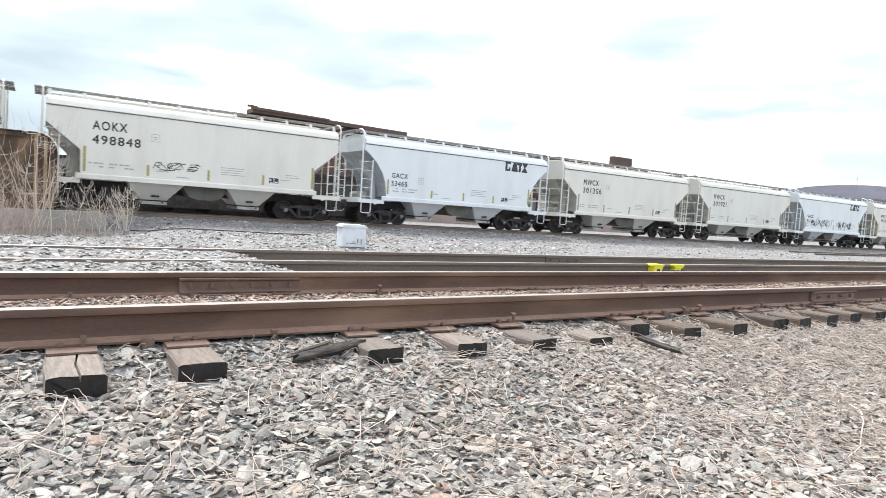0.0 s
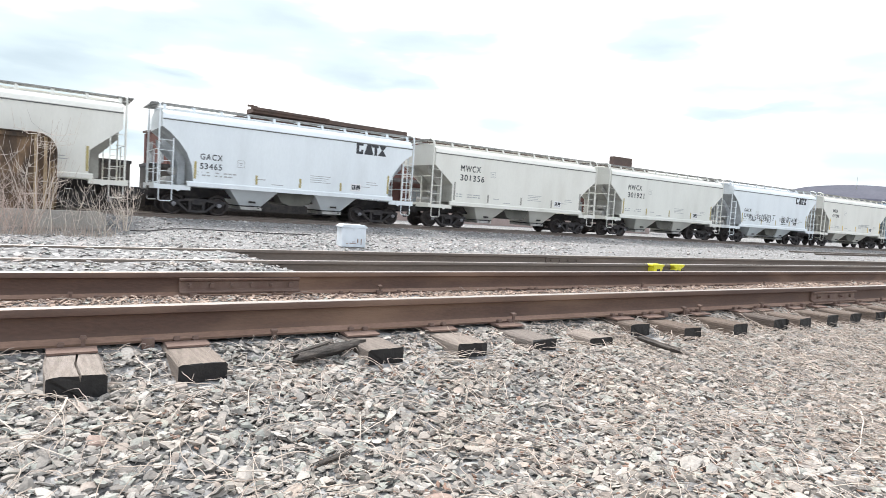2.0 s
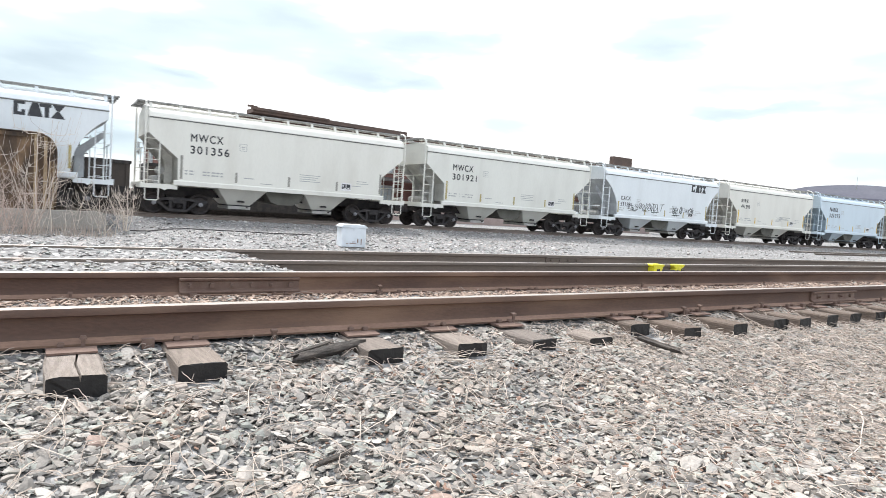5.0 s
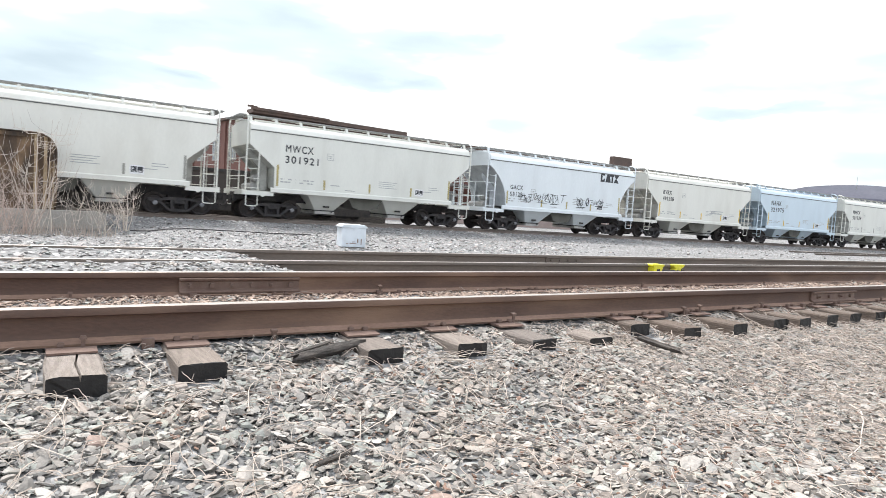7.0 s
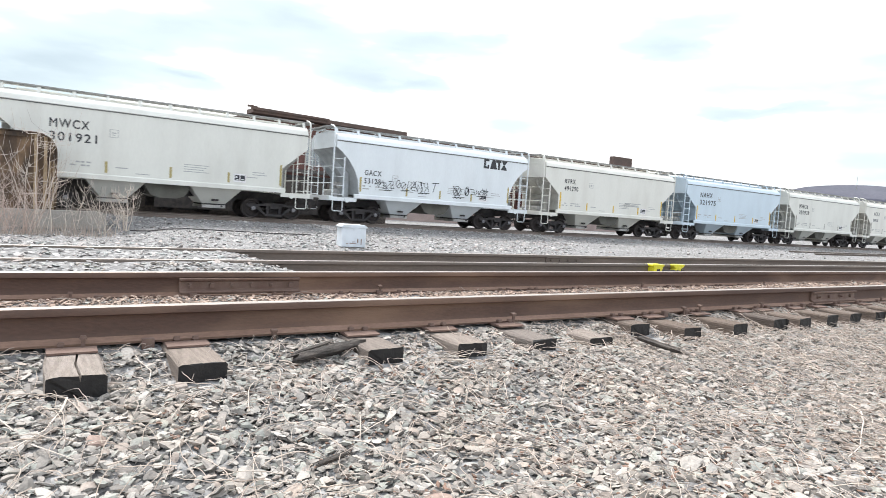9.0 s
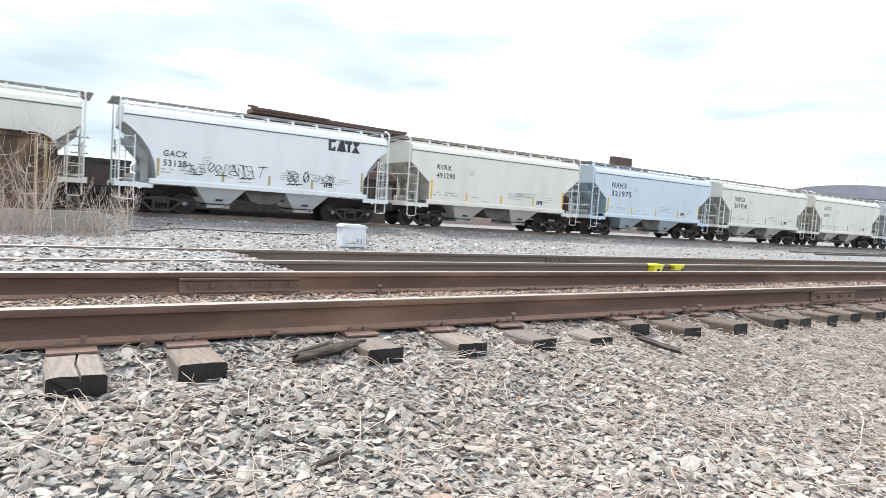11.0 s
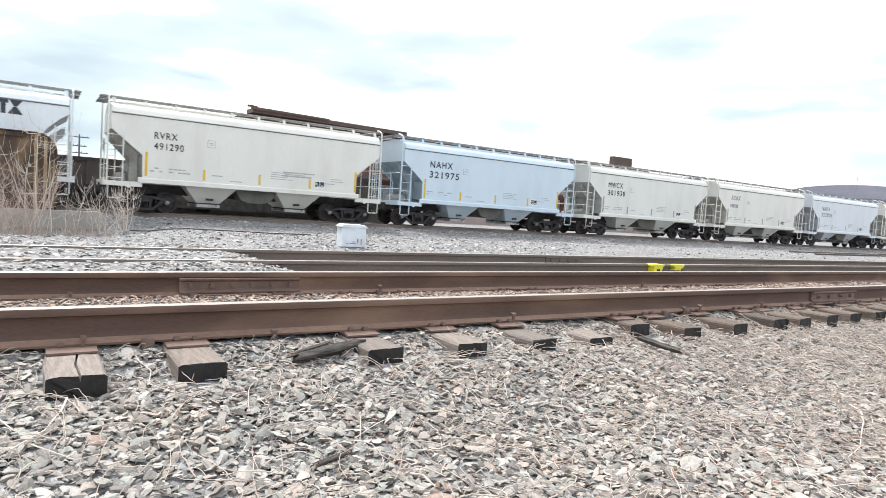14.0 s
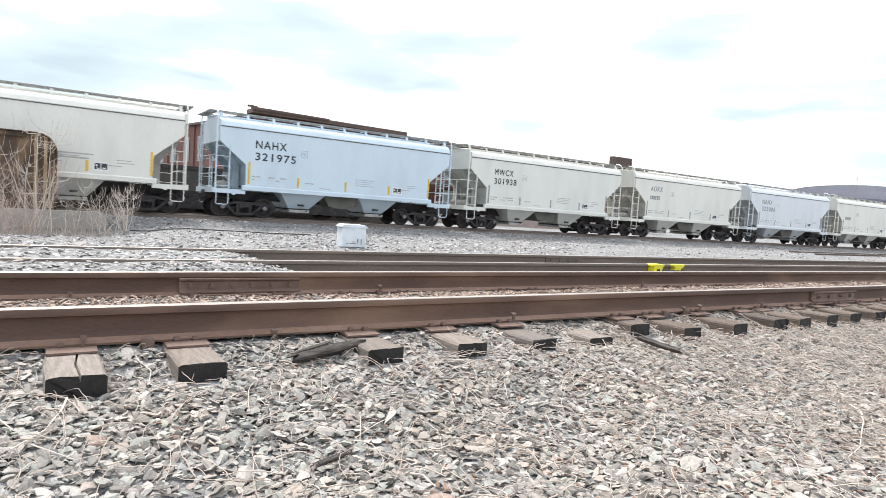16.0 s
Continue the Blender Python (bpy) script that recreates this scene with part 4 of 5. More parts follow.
hopper_car(11, "straight", CREAM, "cream", "plain cream covered hopper car", "", "", *GREY, legible=False)
hopper_car(12, "straight", CREAM, "cream", "plain cream covered hopper car", "", "", *GREY, legible=False)


# ---- girder bridge and abutment at the train's side ----
def plate_girder(y, x_end, label, z0, z1, x0=-26.0):
    """A riveted plate girder with a rounded upper end."""
    g = thing("bridge_girder", label, "bridge girder", "girders of the railway bridge", at=pose(0, y, 0, 0, 0, math.degrees(math.atan(TRACK_SLOPE))))
    r = 0.62
    arc = [(x_end - r + r * math.sin(a), z1 - r + r * math.cos(a)) for a in [k * math.pi / 16 for k in range(9)]]
    web = Builder().prism([(x0, z0), (x0, z1)] + arc + [(x_end, z0)], -0.012, 0.012)
    part("web", web.mesh("web", GIRDER), g, "rusty streaked web plate")
    path = [(x0, z1)] + arc + [(x_end, z0)]
    fl = Builder()
    for (xa, za), (xb, zb) in zip(path, path[1:]):
        d = Vector((xb - xa, zb - za)).normalized()
        n = Vector((d.y, -d.x)) * 0.03
        fl.prism([(xa, za), (xb, zb), (xb - n.x, zb - n.y), (xa - n.x, za - n.y)], -0.2, 0.2)
    part("flange", fl.mesh("flange", GIRDER), g, "rusty riveted flange round the end")
    part("bottom_flange", Builder().box(x0, x_end, -0.2, 0.2, z0 - 0.03, z0 + 0.02).mesh("bottom_flange", GIRDER), g)
    part("angle", Builder().box(x0, x_end - 0.9, -0.13, -0.014, z1 - 0.16, z1 - 0.02).mesh("angle", GIRDER), g)
    for k in range(16):
        x = x_end - 0.36 - (0 if k == 0 else 0.28 + 1.15 * (k - 1))
        if x < x0 + 0.2:
            break
        top = z1 - 0.03 if x < x_end - r else z1 - r + math.sqrt(max(r * r - (x - (x_end - r)) ** 2, 0)) - 0.04
        part("stiffener", Builder().box(x - 0.012, x + 0.012, -0.16, 0.16, z0 + 0.02, top).box(x - 0.012, x + 0.09, -0.03, -0.013, z0 + 0.02, top).mesh("stiffener", STIFF), g, "rusty vertical stiffener angle")
    rv = Builder()
    for k in range(26):
        z = z0 + 0.05 + k * (z1 - z0 - 1.0) / 25
        for x in (x_end - 0.07, x_end - 0.18, x_end - 0.29, x_end - 0.56):
            rv.loft([(x - 0.03, -0.013, z - 0.03), (x + 0.03, -0.013, z - 0.03), (x + 0.03, -0.013, z + 0.03), (x - 0.03, -0.013, z + 0.03)],
                    [(x - 0.008, -0.05, z - 0.008), (x + 0.008, -0.05, z - 0.008), (x + 0.008, -0.05, z + 0.008), (x - 0.008, -0.05, z + 0.008)])
    for (xa, za), (xb, zb) in zip(path[1:], path[2:-1]):
        rv.box(xa - 0.1, xa - 0.06, -0.05, -0.012, za - 0.12, za - 0.08)
    tagged(part("rivets", rv.mesh("rivets", STIFF), g, "rows of rivet heads"), kind="stuff")
    part("lateral_strut", Builder().box(x0, x_end - 1.1, -0.07, -0.014, z0 + 1.32, z0 + 1.38).box(x0, x_end - 1.1, -0.07, -0.014, z0 + 0.72, z0 + 0.78).mesh("lateral_strut", GIRDER), g)
    return g


plate_girder(25.9, 0.53, "rusty brown riveted plate girder beside the track", -0.2, 2.52)
plate_girder(30.9, 0.6, "rusty brown plate girder beyond the train", -0.2, 2.3)

abut = Builder()
abut.prism([(-30, -1.8), (2.02, -1.8), (2.02, -0.12), (1.9, -0.06), (-30, -0.22)], -0.35, 0.35)
abutment = tagged(new("abutment_wall", abut.mesh("abutment_wall", CONCRETE)), "low weathered grey concrete abutment wall", "concrete wall", kind="structure")
abutment.matrix_basis = pose(0, 25.2, 0, 0, 0, math.degrees(math.atan(TRACK_SLOPE)))


# ---- signal box beside the tracks ----
def signal_box():
    g = thing("relay_box", "small chalky white steel trackside box with lid", "equipment box", at=pose(7.5, 16.35, -0.43, 0, 0, -9))
    w, d = 0.345, 0.29
    part("body", Builder().box(-w, w, -d, d, 0.02, 0.56).mesh("body", BOXPAINT), g, "", None, 0.012)
    part("lid", Builder().prism([(-w - 0.03, 0.56), (w + 0.03, 0.56), (w + 0.03, 0.60), (w - 0.06, 0.65), (-w + 0.06, 0.65), (-w - 0.03, 0.60)], -d - 0.03, d + 0.03).mesh("lid", BOXPAINT), g, "slightly sloped lid", None, 0.008)
    part("base", Builder().box(-w + 0.03, w - 0.03, -d + 0.03, d - 0.03, -0.1, 0.03).mesh("base", CONCRETE), g, "grey concrete base", None, 0.01)
    b = Builder()
    for x, z, l, h in ((-0.12, 0.12, 0.2, 0.018), (-0.05, 0.16, 0.1, 0.015), (0.1, 0.14, 0.03, 0.12), (0.2, 0.1, 0.025, 0.16), (-0.22, 0.1, 0.07, 0.02)):
        b.box(x, x + l, -d - 0.004, -d - 0.001, z, z + h)
    tagged(part("rust_scratch", b.mesh("rust_scratch", RAIL_DUST), g, "rusty scratches near the bottom"), kind="stuff")
    part("latch", Builder().box(-0.02, 0.02, -d - 0.04, -d, 0.48, 0.57).mesh("latch", BOXPAINT), g, "small steel latch")
    part("hinge", Builder().tube([(-w - 0.02, d, 0.56), (-w - 0.02, -d, 0.56)], 0.014, 6).mesh("hinge", BEARING), g)


signal_box()


# ---- yellow derail on the middle track ----
def derail():
    g = thing("derail", "bright yellow steel derail clamped on the rail", "derail", at=pose(9.45, 7.28, -0.105) @ Matrix.Diagonal((0.95, 1.0, 0.93, 1)))
    part("shoe", Builder().prism([(-0.52, 0.04), (-0.40, 0.05), (-0.40, 0.15), (-0.44, 0.17), (-0.44, 0.20), (-0.12, 0.20), (-0.12, 0.17), (-0.16, 0.15), (-0.18, 0.06), (-0.22, 0.0), (-0.52, 0.0)], -0.14, 0.06).mesh("shoe", LIME), g, "", None, 0.008)
    part("deflector", Builder().prism([(-0.40, 0.198), (-0.2, 0.198), (-0.22, 0.215), (-0.38, 0.215)], -0.09, 0.03).mesh("deflector", LIME), g, "", None, 0.006)
    part("clamp", Builder().prism([(0.22, 0.02), (0.46, 0.02), (0.48, 0.08), (0.44, 0.12), (0.52, 0.17), (0.52, 0.20), (0.2, 0.20), (0.2, 0.17), (0.26, 0.12), (0.22, 0.08)], -0.11, 0.04).mesh("clamp", LIME), g, "", None, 0.008)
    part("link_bar", Builder().tube([(-0.2, -0.1, 0.08), (0.25, -0.1, 0.08)], 0.02, 8).mesh("link_bar", TRUCK), g, "dark link bar")
    # dark blocks on the near faces stand in for shade inside holes
    for x, w, z in ((-0.34, 0.09, 0.05), (0.27, 0.07, 0.03), (0.40, 0.04, 0.05)):
        part("slot", Builder().prism([(x, z), (x + w, z + 0.01), (x + w * 0.9, z + 0.07), (x + 0.01, z + 0.06)], -0.146 if x < 0 else -0.116, -0.1).mesh("slot", TRUCK), g, "dark block standing in for a shaded recess")
    for x in (-0.3, 0.3, 0.44):
        part("bolt", Builder().tube([(x, -0.17, 0.07), (x, -0.1, 0.07)], 0.025, 6).mesh("bolt", TRUCK), g)


derail()


# ---- brick works behind the train ----
def brick_building():
    g = thing("brick_building", "long red-brown brick works with dark roof overhang", "industrial building")
    c = [(16.4, 60.0), (74.0, 61.5), (74.0, 90.3), (11.65, 90.3)]
    ztop = 8.35

    def wall(a, b, t=0.4):
        a, b = Vector((*a, 0)), Vector((*b, 0))
        d = (b - a).normalized()
        n = Vector((-d.y, d.x, 0)) * t
        bb = Builder().loft([(*a.xy, -1.5), (*b.xy, -1.5), (*(b + n).xy, -1.5), (*(a + n).xy, -1.5)], [(*a.xy, ztop), (*b.xy, ztop), (*(b + n).xy, ztop), (*(a + n).xy, ztop)])
        return part("wall", bb.mesh("wall", BRICK), g, "red-brown brick wall"), a, d

    for i in range(4):
        w, a, d = wall(c[i], c[(i + 1) % 4])
        if i not in (0, 3):
            continue
        length = (Vector(c[(i + 1) % 4]) - Vector(c[i])).length
        n = int(length // 4.2)
        for k in range(n):
            p = a + d * (2.4 + 4.2 * k)
            m = Matrix.Translation((p.x, p.y, 0)) @ Matrix.Rotation(math.atan2(d.y, d.x), 4, "Z")
            for z0, z1 in ((0.9, 2.9), (4.4, 6.9)):
                wi = part("window", cached(("pane", z0), lambda: Builder().box(-0.75, 0.75, -0.02, 0.02, z0, z1).mesh("window", GLASS)), g, "dusty multi-pane window", m @ pose(0, -0.01, 0))
                part("frame", cached(("frame", z0), lambda: window_frame(z0, z1)), wi, "pale window frame", pose(0, -0.05, 0))
            if k % 2 == 0:
                part("pilaster", cached("pilaster", lambda: Builder().box(-0.35, 0.35, -0.16, 0.0, -1.5, ztop - 0.3).mesh("pilaster", BRICK)), g, "", m @ pose(-2.1, 0, 0))
    # flat roof, the raised front canopy, and the monitor
    part("roof", Builder().loft([(16.0, 59.8, 8.2), (74.4, 61.2, 7.9), (74.4, 90.6, 8.2), (11.3, 90.6, 8.2)], [(16.0, 59.8, 8.42), (74.4, 61.2, 8.42), (74.4, 90.6, 8.45), (11.3, 90.6, 8.45)]).mesh("roof", ROOFING), g, "dark flat roof")
    part("roof_canopy", Builder().loft([(16.5, 58.9, 8.62), (33.0, 59.2, 8.35), (33.0, 61.0, 8.35), (16.5, 61.0, 8.62)], [(16.5, 58.9, 8.98), (33.0, 59.2, 8.74), (33.0, 61.0, 8.84), (16.5, 61.0, 9.02)]).mesh("roof_canopy", ROOFING), g, "dark rusty roof overhang")
    part("roof_edge", Builder().loft([(16.3, 58.7, 8.86), (24.0, 58.85, 8.78), (24.0, 58.95, 8.78), (16.3, 58.85, 8.86)], [(16.3, 58.7, 9.10), (24.0, 58.85, 8.95), (24.0, 58.95, 8.95), (16.3, 58.85, 9.10)]).mesh("roof_edge", ROOFING), g, "rusty gutter along the roof")
    part("roof_monitor", Builder().box(66.7, 70.4, 60.8, 61.6, 8.4, 9.62).mesh("roof_monitor", ROOFING), g, "dark box-shaped roof monitor")
    part("vent", Builder().tube([(16.6, 59.6, 8.9), (16.6, 59.6, 9.35)], 0.12, 8).tube([(16.2, 59.6, 9.25), (17.1, 59.6, 9.2)], 0.1, 8).mesh("vent", ROOFING), g)
    part("dock", Builder().box(14.0, 70.0, 56.5, 59.9, -1.2, 0.55).mesh("dock", DOCK), g, "dusty pinkish concrete loading dock")
    part("dock_canopy", Builder().prism([(56.6, 3.3), (60.1, 3.7), (60.1, 3.85), (56.6, 3.45)], 18, 70, "x").mesh("dock_canopy", GREENSTEEL), g, "dull canopy over the dock")


def window_frame(z0, z1):
    b = Builder()
    b.box(-0.83, 0.83, -0.05, 0.03, z0 - 0.1, z0)
    b.box(-0.83, 0.83, -0.03, 0.03, z1, z1 + 0.08)
    for x in (-0.8, -0.28, 0.24, 0.76):
        b.box(x - 0.03, x + 0.04, -0.03, 0.03, z0, z1)
    for k in range(1, 4):
        z = z0 + (z1 - z0) * k / 4
        b.box(-0.76, 0.76, -0.025, 0.025, z - 0.025, z + 0.025)
    return b.mesh("frame", FRAMEPAINT)


brick_building()


def gondola(x0, x1, y, skirt=False):
    """A dark parked gondola with ribbed sides."""
    g = thing("gondola_car", "dark brown parked gondola car beyond the train", "freight car", "parked gondolas", at=pose(0, y, -0.15))
    part("body", Builder().box(x0, x1, -1.45, 1.45, 1.0, 2.12).mesh("body", GREENSTEEL), g)
    part("top_chord", Builder().box(x0 - 0.05, x1 + 0.05, -1.55, 1.55, 2.12, 2.28).mesh("top_chord", TRUCK), g, "black top edge")
    part("side_sill", Builder().box(x0, x1, -1.5, 1.5, 0.82, 1.0).mesh("side_sill", TRUCK), g)
    # added plates hide the trucks and keep the gap below dark
    if skirt:
        for ys in (-1, 1):
            part("side_skirt", Builder().box(x0 + 0.3, x1 - 0.3, ys * 1.46 - 0.02, ys * 1.46 + 0.02, 0.2, 0.82).mesh("side_skirt", TRUCK), g, "added dark plate that hides the trucks")
    n = 9
    for k in range(n):
        x = x0 + 0.1 + (x1 - x0 - 0.2) * k / (n - 1)
        part("rib", cached("rib", lambda: Builder().box(-0.06, 0.06, -1.53, -1.45, 0.95, 2.12).mesh("rib", GREENSTEEL)), g, "", pose(x, 0, 0))
    for tx in (x0 + 1.9, x1 - 1.9):
        tr = part("truck", MESHES["bolster"], g, "dark cast steel truck", pose(tx, 0, 0))
        part("side_frame", MESHES["side_frame"], tr, "", pose(0, -1.03, 0))
        for s in (-1, 1):
            part("wheelset", MESHES["wheelset"], tr, "", pose(s * AXLE, 0, WHEEL_R))
    return g


gondola(-9.5, 3.6, 34.2)
gondola(4.4, 16.6, 34.4, True)


def shade_wall():
    # added dark boards stand in for the cars' shadow on pale ground
    w = thing("shade_wall", "added low dark board wall standing in for shade", "retaining wall")
    for k in range(15):
        part("plank", cached(("plank", k % 3), lambda: Builder().box(-1.0, 1.0, -0.08, 0.08, -1.0, 0.62 + 0.05 * (k % 3)).mesh("plank", SPLINTER)), w, "", pose(-10 + 2.02 * k, 36.9, 0))


shade_wall()

cable = Builder().tube([(x, y, ground_z(x, y) + 0.05) for x, y in [(2.7, 24.0), (3.2, 23.45), (3.8, 23.3), (4.36, 23.11), (5.56, 22.54), (6.78, 21.95), (8.27, 21.47)]], 0.02, 6)
tagged(new("cable", cable.mesh("cable", TRUCK, True)), "black rubber cable lying on the ballast", "cable")


# ---- distance ----
def hills():
    b = Builder()
    n, verts, faces = 80, [], []
    for j, (dist, k) in enumerate(((1500, 0.0), (1560, 0.75), (1700, 1.0), (2300, 0.55))):
        for i in range(n + 1):
            az = radians(30 + 90.0 * i / n)
            h = 96 * math.exp(-((math.degrees(az) - 65.5) / 10.0) ** 2) + 30 * math.exp(-((math.degrees(az) - 84) / 13.0) ** 2) + 16
            h += 5 * noise.noise((i * 0.5, 2.0, 0.0)) + 1.5 * noise.noise((i * 2.3, 5.0, 0.0))
            verts.append((dist * math.sin(az), dist * math.cos(az), -30 + (h + 30) * k if k else -40))
    for j in range(3):
        for i in range(n):
            a = j * (n + 1) + i
            faces.append((a, a + 1, a + n + 2, a + n + 1))
    b.add(verts, faces)
    tagged(new("distant_hill", b.mesh("distant_hill", HILL, True)), "purple-grey bare wooded hill on the horizon", "hill", kind="structure")


def utility_pole(x, y, top, arms):
    g = thing("utility_pole", "dark wooden utility pole with three crossarms", "utility pole", at=pose(x, y, -0.6))
    part("pole", Builder().tube([(0, 0, 0), (0, 0, top + 0.6)], 0.12, 8, 0.09).mesh("pole", POLEWOOD), g)
    for z, half in arms:
        arm = part("crossarm", Builder().box(-half, half, -0.06, 0.06, z + 0.6 - 0.06, z + 0.6 + 0.06).mesh("crossarm", POLEWOOD), g)
        for k in range(4):
            part("insulator", cached("insulator", lambda: Builder().tube([(0, 0, 0), (0, 0, 0.16)], 0.05, 6, 0.03).mesh("insulator", GRATING)), arm, "small grey insulator", pose(-half + 0.2 + k * (2 * half - 0.4) / 3, 0, z + 0.66))


utility_pole(4.29, 92.0, 7.29, ((6.94, 1.1), (5.83, 0.8), (4.96, 1.0)))
hills()
mast = thing("radio_mast", "thin grey lattice radio mast on the hilltop", "mast", at=pose(1620 * math.sin(radians(65.95)), 1620 * math.cos(radians(65.95)), 100))
part("pole", Builder().tube([(0, 0, 0), (0, 0, 22)], 0.55, 6, 0.3).mesh("pole", GRATING), mast)
part("antenna", Builder().tube([(0, 0, 20), (0, 0, 27)], 0.4, 6, 0.2).mesh("antenna", GRATING), mast)


def sky_layer():
    b = Builder()
    n, rows, verts, faces = 72, 20, [], []
    for j in range(rows + 1):
        el = radians(-3 + 48.0 * j / rows)
        for i in range(n):
            az = radians(-55 + 180.0 * i / (n - 1))
            verts.append((4200 * math.cos(el) * math.sin(az), 4200 * math.cos(el) * math.cos(az), 4200 * math.sin(el)))
    for j in range(rows):
        for i in range(n - 1):
            faces.append((j * n + i, j * n + i + 1, (j + 1) * n + i + 1, (j + 1) * n + i))
    b.add(verts, faces)
    ob = new("cloud_backdrop", b.mesh("cloud_backdrop", CLOUD, True))
    return tagged(ob, "bright white overcast sky with pale blue breaks", "sky", kind="structure")


sky = sky_layer()


# ---- dry shrubs on the bank ----
def shrub(name, label, x, y, h, stems, spread, material, seed, lean=0.0):
    rnd = random.Random(seed)
    g = thing(name, label, "shrub", "bare shrubs by the bridge", at=pose(x, y, ground_z(x, y) - 0.08))
    for s in range(stems):
        b = Builder()
        a = rnd.uniform(0, 6.28)
        base = Vector((rnd.uniform(-spread, spread), rnd.uniform(-spread, spread) * 0.5, 0))
        top = base + Vector((math.cos(a) * h * rnd.uniform(0.1, 0.4) + lean, math.sin(a) * h * 0.2, h * rnd.uniform(0.55, 1.0)))
        mid = base.lerp(top, 0.5) + Vector((rnd.uniform(-0.12, 0.12), 0, 0.1))
        path = [base, base.lerp(mid, 0.5) + Vector((rnd.uniform(-0.04, 0.04), 0, 0)), mid, mid.lerp(top, 0.5) + Vector((rnd.uniform(-0.05, 0.05), 0, 0.05)), top]
        b.tube(path, rnd.uniform(0.009, 0.019), 4, 0.004)
        for k in range(rnd.randint(6, 11)):
            t = rnd.uniform(0.2, 0.95)
            p = path[min(int(t * 4), 3)].lerp(path[min(int(t * 4), 3) + 1], t * 4 % 1)
            d = Vector((rnd.choice((-1, 1)) * rnd.uniform(0.3, 1.0), rnd.uniform(-0.5, 0.5), rnd.uniform(0.1, 0.9))).normalized() * h * rnd.uniform(0.1, 0.28)
            b.tube([p, p + d * 0.4 - Vector((0, 0, 0.015)), p + d * 0.8 + Vector((0, 0, 0.05)), p + d + Vector((0, 0, 0.2 + 0.05 * h))], 0.0075, 3, 0.003)
        part("branch", b.mesh("branch", material), g)
    return g


shrub("bare_shrub", "bare pale leafless shrub beside the girder", -0.1, 23.6, 3.0, 6, 0.5, TWIG, 1)
shrub("bare_shrub", "reddish bare shrub tangled before the girder", -0.75, 23.2, 2.1, 11, 0.6, REDTWIG, 2)
shrub("bare_shrub", "tall thin bare sapling beside the girder", -0.3, 24.2, 3.9, 4, 0.3, TWIG, 3)
shrub("bare_shrub", "low bare pale shrub on the bank", 1.3, 24.0, 1.75, 8, 0.65, TWIG, 4)
shrub("bare_shrub", "small spreading pale sapling on the bank", 2.55, 24.3, 1.55, 6, 0.12, TWIG, 5)
shrub("bare_shrub", "reddish low tangled shrub by the wall", -0.9, 22.9, 1.3, 12, 0.7, REDTWIG, 7)
shrub("bare_shrub", "low bare pale shrub on the bank", 1.95, 24.1, 1.5, 5, 0.45, TWIG, 6)


def sapling(label, x, y, h, seed):
    rnd = random.Random(seed)
    g = thing("bare_sapling", label, "sapling", "bare shrubs by the bridge", at=pose(x, y, ground_z(x, y) - 0.08))
    path = [Vector((rnd.uniform(-0.03, 0.03), 0, h * k / 6)) for k in range(7)]
    part("trunk", Builder().tube(path, 0.026, 5, 0.006).mesh("trunk", TWIG), g)
    for k in range(18):
        t = rnd.uniform(0.25, 1.0)
        p = Vector((0, 0, h * t))
        a = rnd.uniform(0, 6.28)
        d = Vector((math.cos(a), math.sin(a) * 0.6, 0)) * h * rnd.uniform(0.2, 0.42)
        b = Builder().tube([p, p + d * 0.5 + Vector((0, 0, -0.02)), p + d * 0.85 + Vector((0, 0, 0.08)), p + d + Vector((0, 0, 0.28 * h * rnd.uniform(0.5, 1)))], 0.009, 4, 0.003)
        for q in range(4):
            e = p + d * rnd.uniform(0.4, 0.95)
            b.tube([e, e + Vector((rnd.uniform(-0.1, 0.1), 0, rnd.uniform(0.1, 0.25)))], 0.005, 3, 0.002)
        part("branch", b.mesh("branch", TWIG), g)
    return g


sapling("small bare sapling with upturned pale branches", 2.62, 24.1, 1.5, 31)
sapling("tall bare sapling with thin pale branches", -0.05, 24.0, 3.4, 33)


def grass_tufts():
    rnd = random.Random(77)
    b = Builder()
    for k in range(650):
        x, y = rnd.uniform(-1.6, 2.2), rnd.uniform(22.6, 24.7)
        h = rnd.uniform(0.1, 0.42) * (1.0 if x < 1.6 else 0.6)
        lean = Vector((rnd.uniform(-0.25, 0.25), rnd.uniform(-0.15, 0.15), 0))
        p = Vector((x, y, ground_z(x, y) - 0.02))
        b.tube([p, p + lean * 0.4 * h + Vector((0, 0, h * 0.6)), p + lean * 1.4 * h + Vector((0, 0, h))], 0.007, 3, 0.002)
    me = bpy.data.meshes.new("dry_grass")
    me.from_pydata(b.v, [], b.f)
    me.materials.append(STRAW)
    tagged(new("dry_grass", me), "pale dry grass tufts before the concrete wall", "dry grass", kind="stuff")


grass_tufts()


# ---- ballast stones and dry stems ----
def icosphere(sub):
    bm = bmesh.new()
    bmesh.ops.create_icosphere(bm, subdivisions=sub, radius=1.0)
    v = np.array([p.co[:] for p in bm.verts])
    f = np.array([[q.index for q in p.verts] for p in bm.faces])
    bm.free()
    return v, f


